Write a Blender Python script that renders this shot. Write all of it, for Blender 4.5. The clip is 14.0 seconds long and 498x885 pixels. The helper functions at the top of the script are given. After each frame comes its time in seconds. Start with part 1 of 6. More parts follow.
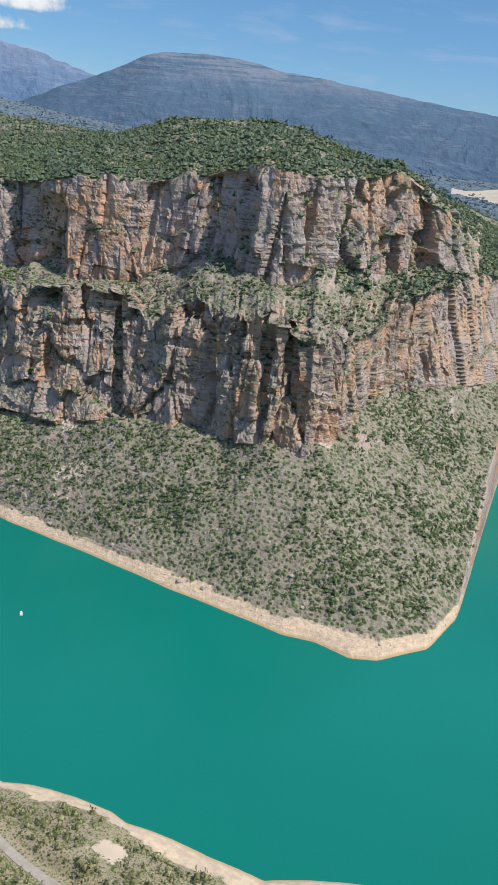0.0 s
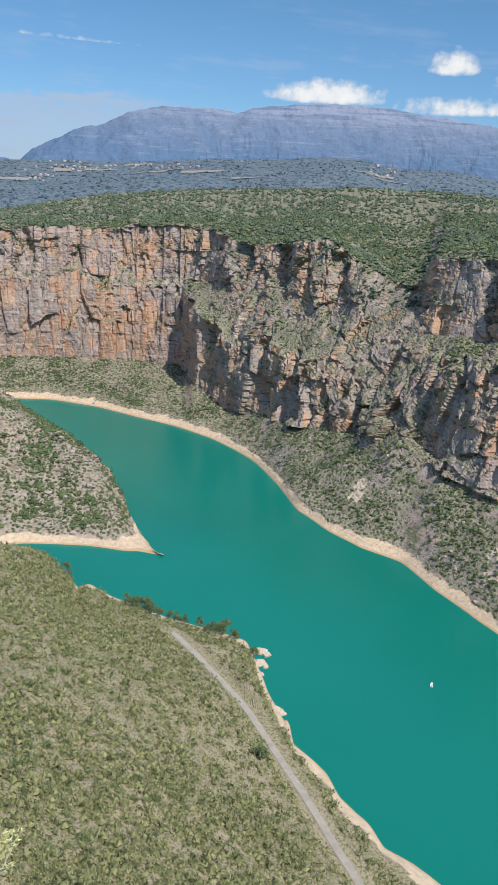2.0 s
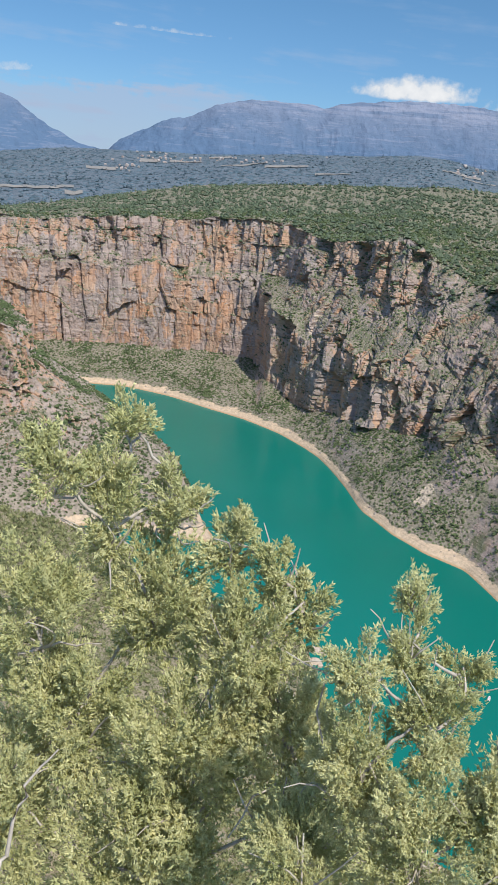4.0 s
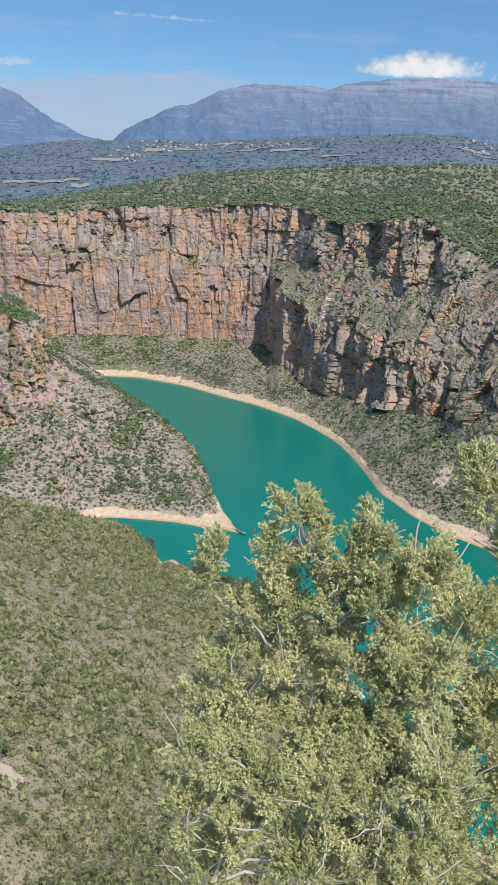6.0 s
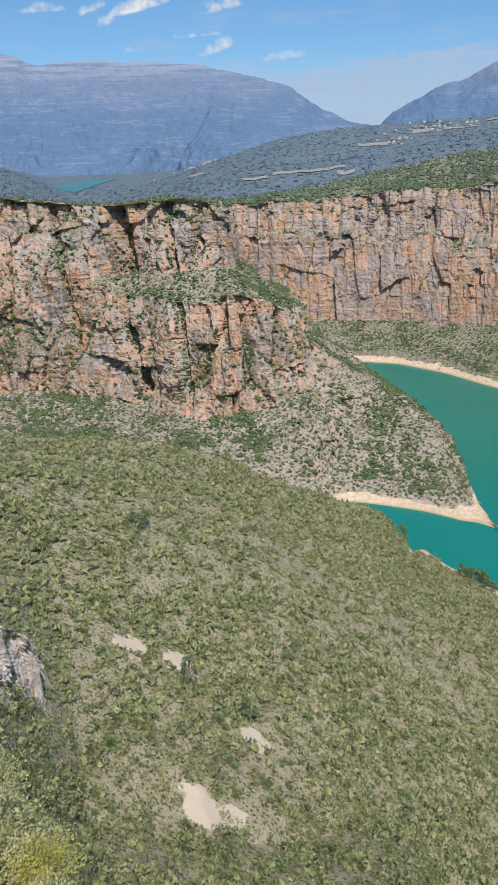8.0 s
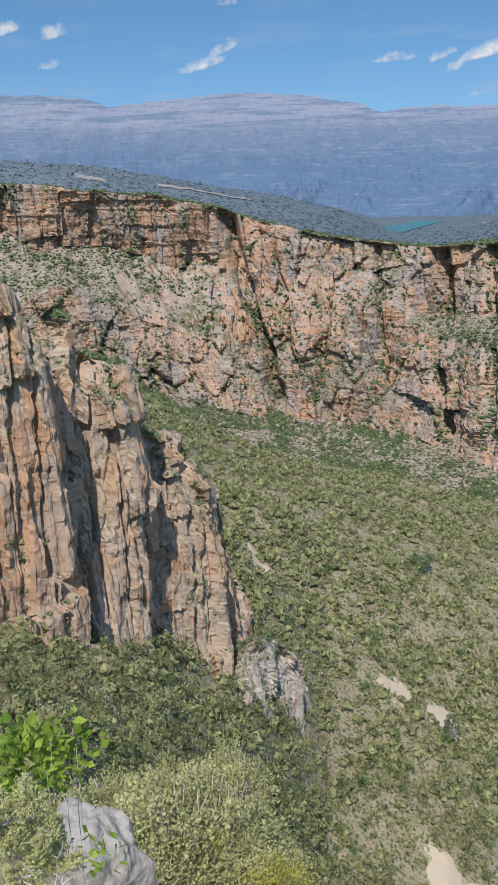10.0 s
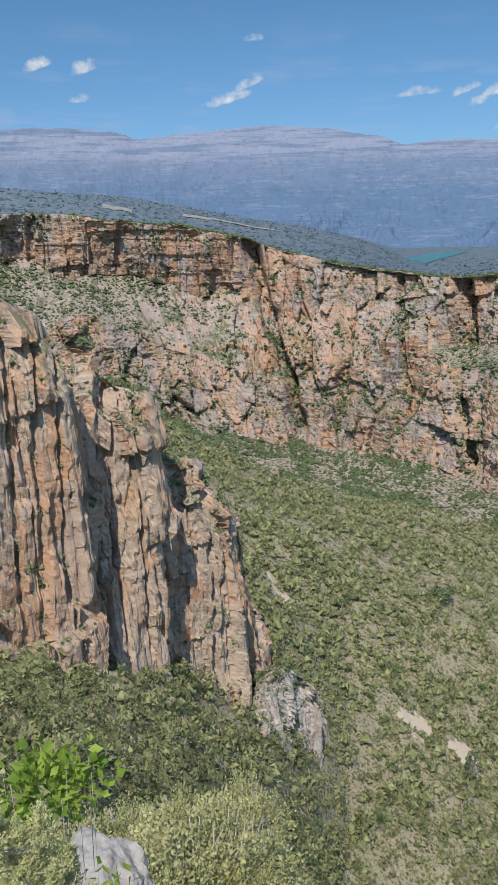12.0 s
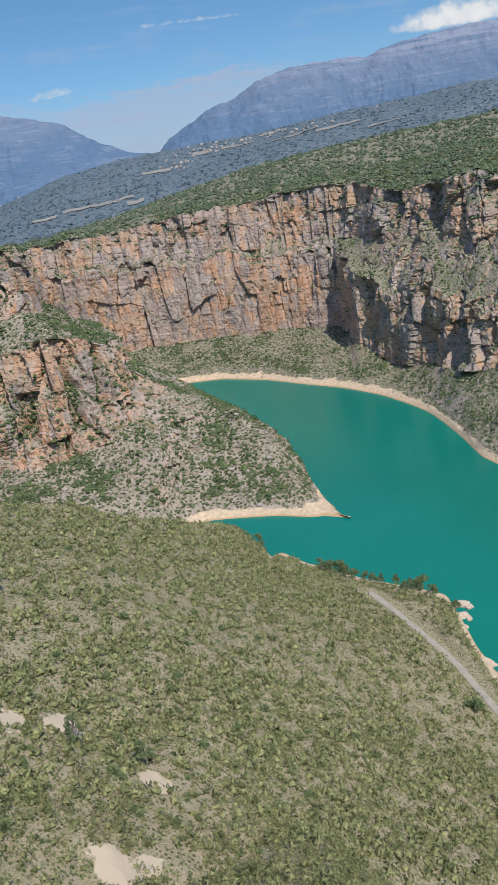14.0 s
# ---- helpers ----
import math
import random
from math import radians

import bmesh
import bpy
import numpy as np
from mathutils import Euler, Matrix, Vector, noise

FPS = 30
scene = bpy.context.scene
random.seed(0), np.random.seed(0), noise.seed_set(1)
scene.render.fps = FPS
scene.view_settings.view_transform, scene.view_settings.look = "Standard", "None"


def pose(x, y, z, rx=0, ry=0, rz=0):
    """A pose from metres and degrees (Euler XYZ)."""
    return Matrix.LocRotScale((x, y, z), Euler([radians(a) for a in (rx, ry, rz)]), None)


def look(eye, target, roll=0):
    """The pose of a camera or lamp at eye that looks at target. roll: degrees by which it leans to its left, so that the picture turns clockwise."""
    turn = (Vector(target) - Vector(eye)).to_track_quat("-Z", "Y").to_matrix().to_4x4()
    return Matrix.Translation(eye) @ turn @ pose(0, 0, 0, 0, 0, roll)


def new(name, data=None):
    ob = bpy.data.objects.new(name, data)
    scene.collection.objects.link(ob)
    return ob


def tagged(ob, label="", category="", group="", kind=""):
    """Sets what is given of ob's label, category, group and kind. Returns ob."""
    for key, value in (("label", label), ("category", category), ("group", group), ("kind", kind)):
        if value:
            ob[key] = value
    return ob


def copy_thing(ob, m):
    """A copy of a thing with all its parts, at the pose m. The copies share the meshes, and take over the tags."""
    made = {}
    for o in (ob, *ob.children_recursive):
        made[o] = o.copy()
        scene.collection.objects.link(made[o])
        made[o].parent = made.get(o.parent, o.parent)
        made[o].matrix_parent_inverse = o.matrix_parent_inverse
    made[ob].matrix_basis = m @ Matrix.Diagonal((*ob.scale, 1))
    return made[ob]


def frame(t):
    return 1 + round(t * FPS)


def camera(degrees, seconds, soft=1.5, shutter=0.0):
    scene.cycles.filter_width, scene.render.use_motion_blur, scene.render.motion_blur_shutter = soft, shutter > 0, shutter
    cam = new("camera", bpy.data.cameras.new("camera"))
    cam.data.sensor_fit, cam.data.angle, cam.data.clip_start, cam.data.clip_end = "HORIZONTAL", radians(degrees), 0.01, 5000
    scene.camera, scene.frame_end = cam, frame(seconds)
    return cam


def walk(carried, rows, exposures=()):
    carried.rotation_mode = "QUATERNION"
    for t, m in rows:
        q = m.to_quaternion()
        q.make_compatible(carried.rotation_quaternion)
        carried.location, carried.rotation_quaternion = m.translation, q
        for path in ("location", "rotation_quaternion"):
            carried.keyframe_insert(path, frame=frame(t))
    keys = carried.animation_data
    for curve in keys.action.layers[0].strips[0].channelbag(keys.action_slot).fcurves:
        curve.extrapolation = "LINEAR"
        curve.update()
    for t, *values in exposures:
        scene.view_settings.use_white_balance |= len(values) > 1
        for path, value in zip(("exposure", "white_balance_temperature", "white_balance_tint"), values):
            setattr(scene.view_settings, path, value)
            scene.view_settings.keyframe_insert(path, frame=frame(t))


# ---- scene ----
# The viewpoint: a ledge on a hillside 230 m above a reservoir. Azimuth is counted
# in degrees to the left of +y; every landform is laid out by azimuth, range and height.
EYE_H = 230.0
cam = camera(35.17, 14.0, 0.9)
ROWS = [
    (0, -36.49, -21.20, 5.34, -0.000, 0.000, 230.000), (0.5, -21.35, -22.76, 7.57, -0.000, 0.000, 230.000), (1, -12.18, -20.55, 4.71, -0.000, 0.000, 230.000), (1.5, -8.74, -18.72, 1.87, -0.000, 0.000, 230.000),
    (2, -2.64, -18.24, 3.21, -0.023, 0.000, 230.000), (2.5, 0.57, -18.33, 3.39, -0.092, 0.000, 230.000), (3, -0.20, -18.42, 2.23, -0.174, 0.000, 230.000), (3.5, 1.59, -18.84, 2.02, -0.264, 0.000, 230.000),
    (4, 2.49, -18.91, 5.02, -0.360, 0.000, 230.000), (4.2, 2.36, -18.99, 5.21, -0.400, 0.000, 230.000), (6.3, 3.38, -20.42, 1.96, -0.796, 0.000, 230.000), (6.5, 1.75, -20.80, 1.71, -0.828, 0.000, 230.000),
    (7, 3.78, -21.52, -0.36, -0.897, 0.000, 230.000), (7.5, 14.86, -21.30, -1.62, -0.920, 0.000, 230.000), (8, 23.32, -21.03, -2.09, -0.920, 0.000, 230.000), (8.5, 31.52, -20.40, -3.27, -0.920, 0.000, 230.000),
    (9, 40.00, -19.38, -3.43, -0.920, 0.000, 230.000), (9.2, 43.11, -18.85, -3.44, -0.920, 0.000, 230.000), (11.3, 46.60, -16.14, -0.87, -0.920, 0.000, 230.000), (11.5, 46.95, -15.88, -0.96, -0.920, 0.000, 230.000),
    (12, 47.25, -15.51, -1.43, -0.920, 0.000, 230.000), (12.5, 42.66, -15.87, -2.71, -0.920, 0.000, 230.000), (13, 35.06, -17.23, -3.50, -0.920, 0.000, 230.000), (13.5, 24.54, -18.54, -6.16, -0.920, 0.000, 230.000),
    (14, 10.77, -20.28, -8.79, -0.920, 0.000, 230.000),
]


def sight(t, yaw, pitch, roll, x=0.0, y=0.0, z=EYE_H):
    a, p = radians(yaw), radians(pitch)
    way = Vector((-math.sin(a) * math.cos(p), math.cos(a) * math.cos(p), math.sin(p)))
    eye = Vector((x, y, z))
    return t, look(eye, eye + way, roll)


walk(cam, [sight(*row) for row in ROWS], [(0, 0.42), (1.5, 0.42), (4, 0.36), (7, 0.36), (8, 0.38), (9, 0.28), (11.5, 0.28), (12.5, 0.28), (14, 0.25)])

# ---- light ----
SUN_DIR = Vector((0.58, -0.81, 1.40)).normalized()
sun_elev = math.asin(SUN_DIR.z)
world = bpy.data.worlds.new("sky")
scene.world = world
world.use_nodes = True
wn = world.node_tree
wn.nodes.clear()
w_out = wn.nodes.new("ShaderNodeOutputWorld")
w_bg = wn.nodes.new("ShaderNodeBackground")
w_sky = wn.nodes.new("ShaderNodeTexSky")
w_sky.sky_type = "NISHITA"
w_sky.sun_disc = False
w_sky.sun_elevation = sun_elev
w_sky.sun_rotation = math.atan2(SUN_DIR.x, SUN_DIR.y)
w_sky.altitude = 600
w_sky.air_density = 1.0
w_sky.dust_density = 0.1
w_sky.ozone_density = 1.0


def sky_math(op, a, b=0.0, c=0.0, clamp=False):
    n = wn.nodes.new("ShaderNodeMath")
    n.operation, n.use_clamp = op, clamp
    for i, v in enumerate((a, b, c)):
        if isinstance(v, bpy.types.NodeSocket):
            wn.links.new(v, n.inputs[i])
        else:
            n.inputs[i].default_value = v
    return n.outputs[0]


def sky_mix(fac, a, b, kind="MIX"):
    n = wn.nodes.new("ShaderNodeMix")
    n.data_type, n.blend_type = "RGBA", kind
    for i, v in ((0, fac), (6, a), (7, b)):
        if isinstance(v, bpy.types.NodeSocket):
            wn.links.new(v, n.inputs[i])
        else:
            n.inputs[i].default_value = v
    return n.outputs[2]


def sky_noise(vec, scale, detail, rough=0.55):
    n = wn.nodes.new("ShaderNodeTexNoise")
    n.inputs["Scale"].default_value = scale
    n.inputs["Detail"].default_value = detail
    n.inputs["Roughness"].default_value = rough
    wn.links.new(vec, n.inputs["Vector"])
    return n.outputs["Fac"]


w_dir = wn.nodes.new("ShaderNodeTexCoord").outputs["Generated"]
w_sep = wn.nodes.new("ShaderNodeSeparateXYZ")
wn.links.new(w_dir, w_sep.inputs[0])
sky_az = sky_math("MULTIPLY", sky_math("ARCTAN2", sky_math("MULTIPLY", w_sep.outputs[0], -1.0), w_sep.outputs[1]), 57.29578)
sky_el = sky_math("MULTIPLY", sky_math("ARCSINE", w_sep.outputs[2]), 57.29578)
w_flat = wn.nodes.new("ShaderNodeCombineXYZ")
wn.links.new(sky_az, w_flat.inputs[0])
wn.links.new(sky_el, w_flat.inputs[1])
puffy = sky_noise(w_flat.outputs[0], 1.1, 7, 0.58)
broad = sky_noise(w_flat.outputs[0], 0.35, 4, 0.5)
w_long = wn.nodes.new("ShaderNodeCombineXYZ")
wn.links.new(sky_math("MULTIPLY", sky_math("ADD", sky_az, sky_math("MULTIPLY", sky_el, 1.2)), 0.10), w_long.inputs[0])
wn.links.new(sky_math("MULTIPLY", sky_math("ADD", sky_el, sky_math("MULTIPLY", sky_az, -0.06)), 0.75), w_long.inputs[1])
wisps = sky_noise(w_long.outputs[0], 1.0, 6, 0.6)

# fair-weather clouds: azimuth and height of the base, width and height, all in degrees, and how dense
CLOUDS = [(-6.6, 5.6, 5.0, 1.2, 1.0, 0.0), (-14.6, 7.6, 2.0, 1.3, 1.0, 0.0), (-20.0, 6.6, 3.2, 1.9, 1.0, 0.0), (-15.5, 5.1, 5.6, 0.9, 0.8, 0.0), (24.5, 5.6, 1.5, 0.8, 0.62, 0.3), (20.0, 5.0, 2.4, 0.5, 0.42, 0.1),
          (57.5, 9.9, 1.5, 0.75, 0.62, 0.3), (60.6, 10.0, 1.2, 0.65, 0.66, 0.35), (48.2, 8.0, 2.0, 0.7, 0.66, 0.25), (46.8, 8.9, 1.5, 0.6, 0.60, 0.4), (46.3, 11.6, 1.1, 0.4, 0.5, 0.0), (35.4, 8.0, 2.0, 0.5, 0.52, 0.05),
          (32.4, 8.0, 1.2, 0.5, 0.6, 0.3), (29.3, 8.1, 2.6, 0.8, 0.75, 0.2), (24.0, 8.0, 2.2, 0.9, 0.6, 0.2), (58.0, 8.1, 1.0, 0.5, 0.5, 0.0), (31.6, 7.2, 0.9, 0.6, 0.5, 0.3), (29.7, 5.7, 1.1, 0.5, 0.5, 0.1),
          (10.0, 8.15, 6.0, 0.22, 0.42, -0.02), (26.0, 6.4, 3.4, 0.25, 0.4, 0.05)]
cover = None
for c_az, c_el, c_wide, c_high, dense, tilt in CLOUDS:
    u = sky_math("DIVIDE", sky_math("SUBTRACT", sky_az, c_az), c_wide)
    lift = sky_math("SUBTRACT", sky_el, sky_math("ADD", c_el, sky_math("MULTIPLY", sky_math("SUBTRACT", c_az, sky_az), tilt)))
    v_up = sky_math("DIVIDE", sky_math("MAXIMUM", lift, 0.0), c_high * 1.25)
    v_dn = sky_math("DIVIDE", sky_math("MINIMUM", lift, 0.0), c_high * 0.35)
    q = sky_math("ADD", sky_math("MULTIPLY", u, u), sky_math("ADD", sky_math("MULTIPLY", v_up, v_up), sky_math("MULTIPLY", v_dn, v_dn)))
    blob = sky_math("MULTIPLY", sky_math("SUBTRACT", 1.0, q, clamp=True), dense)
    cover = blob if cover is None else sky_math("MAXIMUM", cover, blob)
ragged = sky_math("ADD", cover, sky_math("MULTIPLY", sky_math("SUBTRACT", puffy, 0.5), 1.5))
cloud_fac = sky_math("MULTIPLY", sky_math("MULTIPLY", sky_math("SUBTRACT", ragged, 0.26), 1.7, clamp=True), sky_math("MULTIPLY", cover, 5.0, clamp=True))
low_band = sky_math("MULTIPLY", sky_math("SUBTRACT", sky_el, 0.5, clamp=True), sky_math("MULTIPLY", sky_math("SUBTRACT", 14.0, sky_el), 0.12, clamp=True))
wisp_fac = sky_math("MULTIPLY", sky_math("MULTIPLY", sky_math("SUBTRACT", sky_math("ADD", wisps, sky_math("MULTIPLY", broad, 0.35)), 0.70), 3.0, clamp=True), low_band)
# a veil of thin high cloud low over the pass between the mountains
veil = sky_math("SUBTRACT", 1.0, sky_math("POWER", sky_math("DIVIDE", sky_math("SUBTRACT", sky_az, 14.0), 13.0), 2.0), clamp=True)
veil = sky_math("MULTIPLY", veil, sky_math("MULTIPLY", sky_math("SUBTRACT", sky_math("ADD", 5.0, sky_math("ADD", sky_math("MULTIPLY", sky_math("SUBTRACT", puffy, 0.5), 2.6), sky_math("MULTIPLY", sky_math("SUBTRACT", wisps, 0.5), 5.0))), sky_el), 1.3, clamp=True))
wisp_fac = sky_math("ADD", sky_math("MULTIPLY", wisp_fac, 0.75), sky_math("MULTIPLY", veil, 0.72), clamp=True)
air = sky_mix(sky_math("MULTIPLY", sky_el, 0.085, clamp=True), (0.47, 0.70, 1.08, 1), (0.54, 0.84, 1.06, 1))
# above 14 degrees, out of view, the sky is brightened to fill the shade
air = sky_mix(sky_math("MULTIPLY", sky_math("SUBTRACT", sky_el, 14.0), 0.04, clamp=True), air, (2.7, 2.55, 2.5, 1))
tinted = sky_mix(1.0, w_sky.outputs[0], air, "MULTIPLY")
with_wisps = sky_mix(wisp_fac, tinted, (4.2, 5.3, 7.2, 1))
shade = sky_mix(sky_math("MULTIPLY", sky_math("SUBTRACT", ragged, 0.2), 0.9, clamp=True), (6.2, 6.8, 7.6, 1), (9.4, 9.5, 9.6, 1))
painted = sky_mix(cloud_fac, with_wisps, shade)
w_bg.inputs["Strength"].default_value = 0.075
wn.links.new(painted, w_bg.inputs[0])
wn.links.new(w_bg.outputs[0], w_out.inputs[0])

sun = new("sun", bpy.data.lights.new("sun", "SUN"))
sun.data.energy = 3.4
sun.data.angle = radians(0.53)
sun.data.color = (1.0, 0.95, 0.87)
sun.matrix_world = look(SUN_DIR * 100, (0, 0, 0))
tagged(sun, "late morning sun", "sun", kind="structure")


# ---- materials ----
class Nodes:
    """A short hand for building node materials."""

    def __init__(self, name):
        self.mat = bpy.data.materials.new(name)
        self.mat.use_nodes = True
        self.t = self.mat.node_tree
        self.t.nodes.clear()
        self.out = self.t.nodes.new("ShaderNodeOutputMaterial")
        self.geo = self.t.nodes.new("ShaderNodeNewGeometry")

    def link(self, a, b):
        self.t.links.new(a, b)

    def node(self, kind, **inputs):
        n = self.t.nodes.new(kind)
        for k, v in inputs.items():
            self.feed(n.inputs[k.replace("_", " ")], v)
        return n

    def feed(self, socket, v):
        if isinstance(v, bpy.types.NodeSocket):
            self.link(v, socket)
        else:
            socket.default_value = v

    def math(self, op, a, b=0.0, c=0.0, clamp=False):
        n = self.t.nodes.new("ShaderNodeMath")
        n.operation, n.use_clamp = op, clamp
        for i, v in enumerate((a, b, c)):
            self.feed(n.inputs[i], v)
        return n.outputs[0]

    def scaled(self, sx, sy, sz):
        n = self.t.nodes.new("ShaderNodeVectorMath")
        n.operation = "MULTIPLY"
        self.link(self.geo.outputs["Position"], n.inputs[0])
        n.inputs[1].default_value = (sx, sy, sz)
        return n.outputs[0]

    def noise(self, size, detail=4.0, rough=0.55, stretch=1.0, warp=0.0):
        """Noise of that size in metres; stretch lengthens it upwards."""
        n = self.node("ShaderNodeTexNoise", Scale=1.0, Detail=detail, Roughness=rough, Distortion=warp)
        self.link(self.scaled(1 / size, 1 / size, 1 / size / stretch), n.inputs["Vector"])
        return n.outputs["Fac"]

    def ramp(self, value, lo, hi):
        n = self.t.nodes.new("ShaderNodeMapRange")
        n.interpolation_type = "SMOOTHSTEP"
        self.feed(n.inputs[0], value)
        n.inputs[1].default_value, n.inputs[2].default_value = lo, hi
        return n.outputs[0]

    def mix(self, fac, a, b, kind="MIX"):
        n = self.t.nodes.new("ShaderNodeMix")
        n.data_type, n.blend_type = "RGBA", kind
        self.feed(n.inputs[0], fac)
        for i, v in ((6, a), (7, b)):
            self.feed(n.inputs[i], (*v, 1) if isinstance(v, tuple) and len(v) == 3 else v)
        return n.outputs[2]

    def clumps(self, size, rag=0.5):
        """Rounded clumps of that size: how near the middle of one (1) or a gap (0), and a random value for each."""
        wob = self.node("ShaderNodeTexNoise", Scale=2.2 / size, Detail=3.0)
        self.link(self.geo.outputs["Position"], wob.inputs["Vector"])
        add = self.t.nodes.new("ShaderNodeVectorMath")
        add.operation = "MULTIPLY_ADD"
        self.link(wob.outputs["Color"], add.inputs[0])
        add.inputs[1].default_value = (rag, rag, rag)
        self.link(self.scaled(1 / size, 1 / size, 1 / size), add.inputs[2])
        v = self.node("ShaderNodeTexVoronoi", Scale=1.0)
        self.link(add.outputs[0], v.inputs["Vector"])
        tone = self.t.nodes.new("ShaderNodeSeparateColor")
        self.link(v.outputs["Color"], tone.inputs[0])
        return self.ramp(v.outputs["Distance"], 0.62, 0.12), tone.outputs[0]

    def axis(self, name, i):
        n = self.t.nodes.new("ShaderNodeSeparateXYZ")
        self.link(self.geo.outputs[name], n.inputs[0])
        return n.outputs[i]

    def bump(self, height, strength, dist):
        n = self.node("ShaderNodeBump", Strength=strength, Distance=dist, Height=height)
        return n.outputs[0]

    def done(self, colour, rough=0.9, normal=None, spec=0.2, metal=0.0):
        p = self.node("ShaderNodeBsdfPrincipled", Roughness=rough, Metallic=metal)
        p.inputs["Specular IOR Level"].default_value = spec
        self.feed(p.inputs["Base Color"], (*colour, 1) if isinstance(colour, tuple) else colour)
        if normal:
            self.link(normal, p.inputs["Normal"])
        self.link(p.outputs[0], self.out.inputs[0])
        self.bsdf = p
        return self.mat


def rock_material(name, orange, veg, grey=(0.43, 0.365, 0.320), red=(0.60, 0.315, 0.165), soil=(0.40, 0.33, 0.24), green=(0.095, 0.105, 0.045), sand=True, scale=1.0, bare=(), moss=0.75, beds=0.9, scree=(0.64, 0.76)):
    """Limestone cliffs with iron-stained faces, joints, dark streaks, and scrub where the ground lies flatter."""
    n = Nodes(name)
    up = n.axis("True Normal", 2)
    z = n.axis("Position", 2)
    big = n.noise(70 * scale, 3, 0.5, 0.7)
    mid = n.noise(15 * scale, 5, 0.6, 1.4)
    fine = n.noise(2.6 * scale, 6, 0.7)
    strata = n.noise(34 * scale, 5, 0.6, 0.05, 0.3)
    streak = n.noise(4.0 * scale, 4, 0.6, 7.0)
    jag = n.t.nodes.new("ShaderNodeVectorMath")
    jag.operation = "ADD"
    wob = n.node("ShaderNodeTexNoise", Scale=0.25 / scale, Detail=3.0)
    n.link(n.geo.outputs["Position"], wob.inputs["Vector"])
    push = n.t.nodes.new("ShaderNodeVectorMath")
    push.operation = "MULTIPLY"
    n.link(wob.outputs["Color"], push.inputs[0])
    push.inputs[1].default_value = (1.6, 1.6, 1.6)
    n.link(n.scaled(1 / (5.0 * scale), 1 / (5.0 * scale), 1 / (14.0 * scale)), jag.inputs[0])
    n.link(push.outputs[0], jag.inputs[1])
    cell = n.node("ShaderNodeTexVoronoi", Scale=1.0)
    cell.feature = "DISTANCE_TO_EDGE"
    n.link(jag.outputs[0], cell.inputs["Vector"])
    slab = n.node("ShaderNodeTexVoronoi", Scale=0.7)
    n.link(jag.outputs[0], slab.inputs["Vector"])
    tone = n.t.nodes.new("ShaderNodeSeparateColor")
    n.link(slab.outputs["Color"], tone.inputs[0])
    face = n.ramp(up, 0.45, 0.0)
    under = n.ramp(up, 0.05, -0.25)
    stain = n.math("ADD", n.math("MULTIPLY", n.noise(38 * scale, 3, 0.5, 1.3), 0.62), n.math("ADD", n.math("MULTIPLY", mid, 0.22), n.math("MULTIPLY", tone.outputs[0], 0.20)))
    stain = n.math("ADD", stain, n.math("MULTIPLY", under, 0.08))
    stain = n.ramp(stain, 0.625 - orange * 0.16, 0.665 - orange * 0.16)
    stain = n.math("MULTIPLY", stain, n.ramp(up, 0.72, 0.40), clamp=True)
    c = n.mix(n.ramp(strata, 0.40, 0.6), grey, tuple(v * 0.78 for v in grey))
    c = n.mix(n.math("MULTIPLY", n.ramp(fine, 0.42, 0.7), 0.6), c, (0.54, 0.425, 0.360))
    pinkish = n.math("MULTIPLY", n.ramp(big, 0.40, 0.60), 0.35)
    c = n.mix(pinkish, c, (0.48, 0.325, 0.255))
    c = n.mix(n.math("MULTIPLY", stain, 0.85), c, n.mix(n.ramp(mid, 0.35, 0.65), red, (0.58, 0.385, 0.26)))
    c = n.mix(n.math("MULTIPLY", tone.outputs[1], 0.22), c, tuple(v * 0.70 for v in grey))
    dark = n.math("MULTIPLY", n.ramp(streak, 0.54, 0.66), n.math("MULTIPLY", face, 0.42))
    c = n.mix(dark, c, (0.24, 0.20, 0.185))
    bed = n.math("ABSOLUTE", n.math("SUBTRACT", strata, 0.5))
    broken = n.ramp(n.noise(24 * scale, 3), 0.40, 0.60)
    lines = n.math("MULTIPLY", n.ramp(cell.outputs["Distance"], 0.045, 0.008), n.math("MULTIPLY", broken, 0.4))
    lines = n.math("MAXIMUM", lines, n.math("MULTIPLY", n.ramp(bed, 0.026, 0.006), n.math("MULTIPLY", n.ramp(n.noise(18 * scale, 3), 0.42, 0.58), beds)))
    crack = n.math("MULTIPLY", n.math("MULTIPLY", lines, face), 0.72)
    c = n.mix(crack, c, (0.105, 0.080, 0.070))
    tuft = n.math("MULTIPLY", n.ramp(n.math("ADD", up, n.math("MULTIPLY", n.math("SUBTRACT", n.noise(3.2 * scale, 5, 0.7), 0.5), 1.3)), 0.40, 0.52), n.ramp(n.noise(22 * scale, 4), 0.48, 0.60))
    c = n.mix(n.math("MULTIPLY", tuft, moss), c, tuple(v * 1.15 for v in green))
    pits = n.math("MULTIPLY", n.ramp(n.noise(1.1 * scale, 5, 0.7), 0.45, 0.31), 0.4)
    c = n.mix(pits, c, (0.13, 0.10, 0.08))
    ground = n.mix(n.ramp(fine, 0.38, 0.62), soil, tuple(v * 0.62 for v in soil))
    dome, tint = n.clumps(2.6 * scale)
    bush = n.mix(tint, tuple(v * 0.6 for v in green), tuple(v * 1.5 for v in green))
    hold = n.math("ADD", veg, n.math("MULTIPLY", n.math("SUBTRACT", n.noise(26 * scale, 4), 0.5), 1.0))
    ground = n.mix(n.math("MULTIPLY", n.ramp(dome, 0.25, 0.45), n.ramp(n.math("SUBTRACT", hold, tint), -0.05, 0.05)), ground, bush)
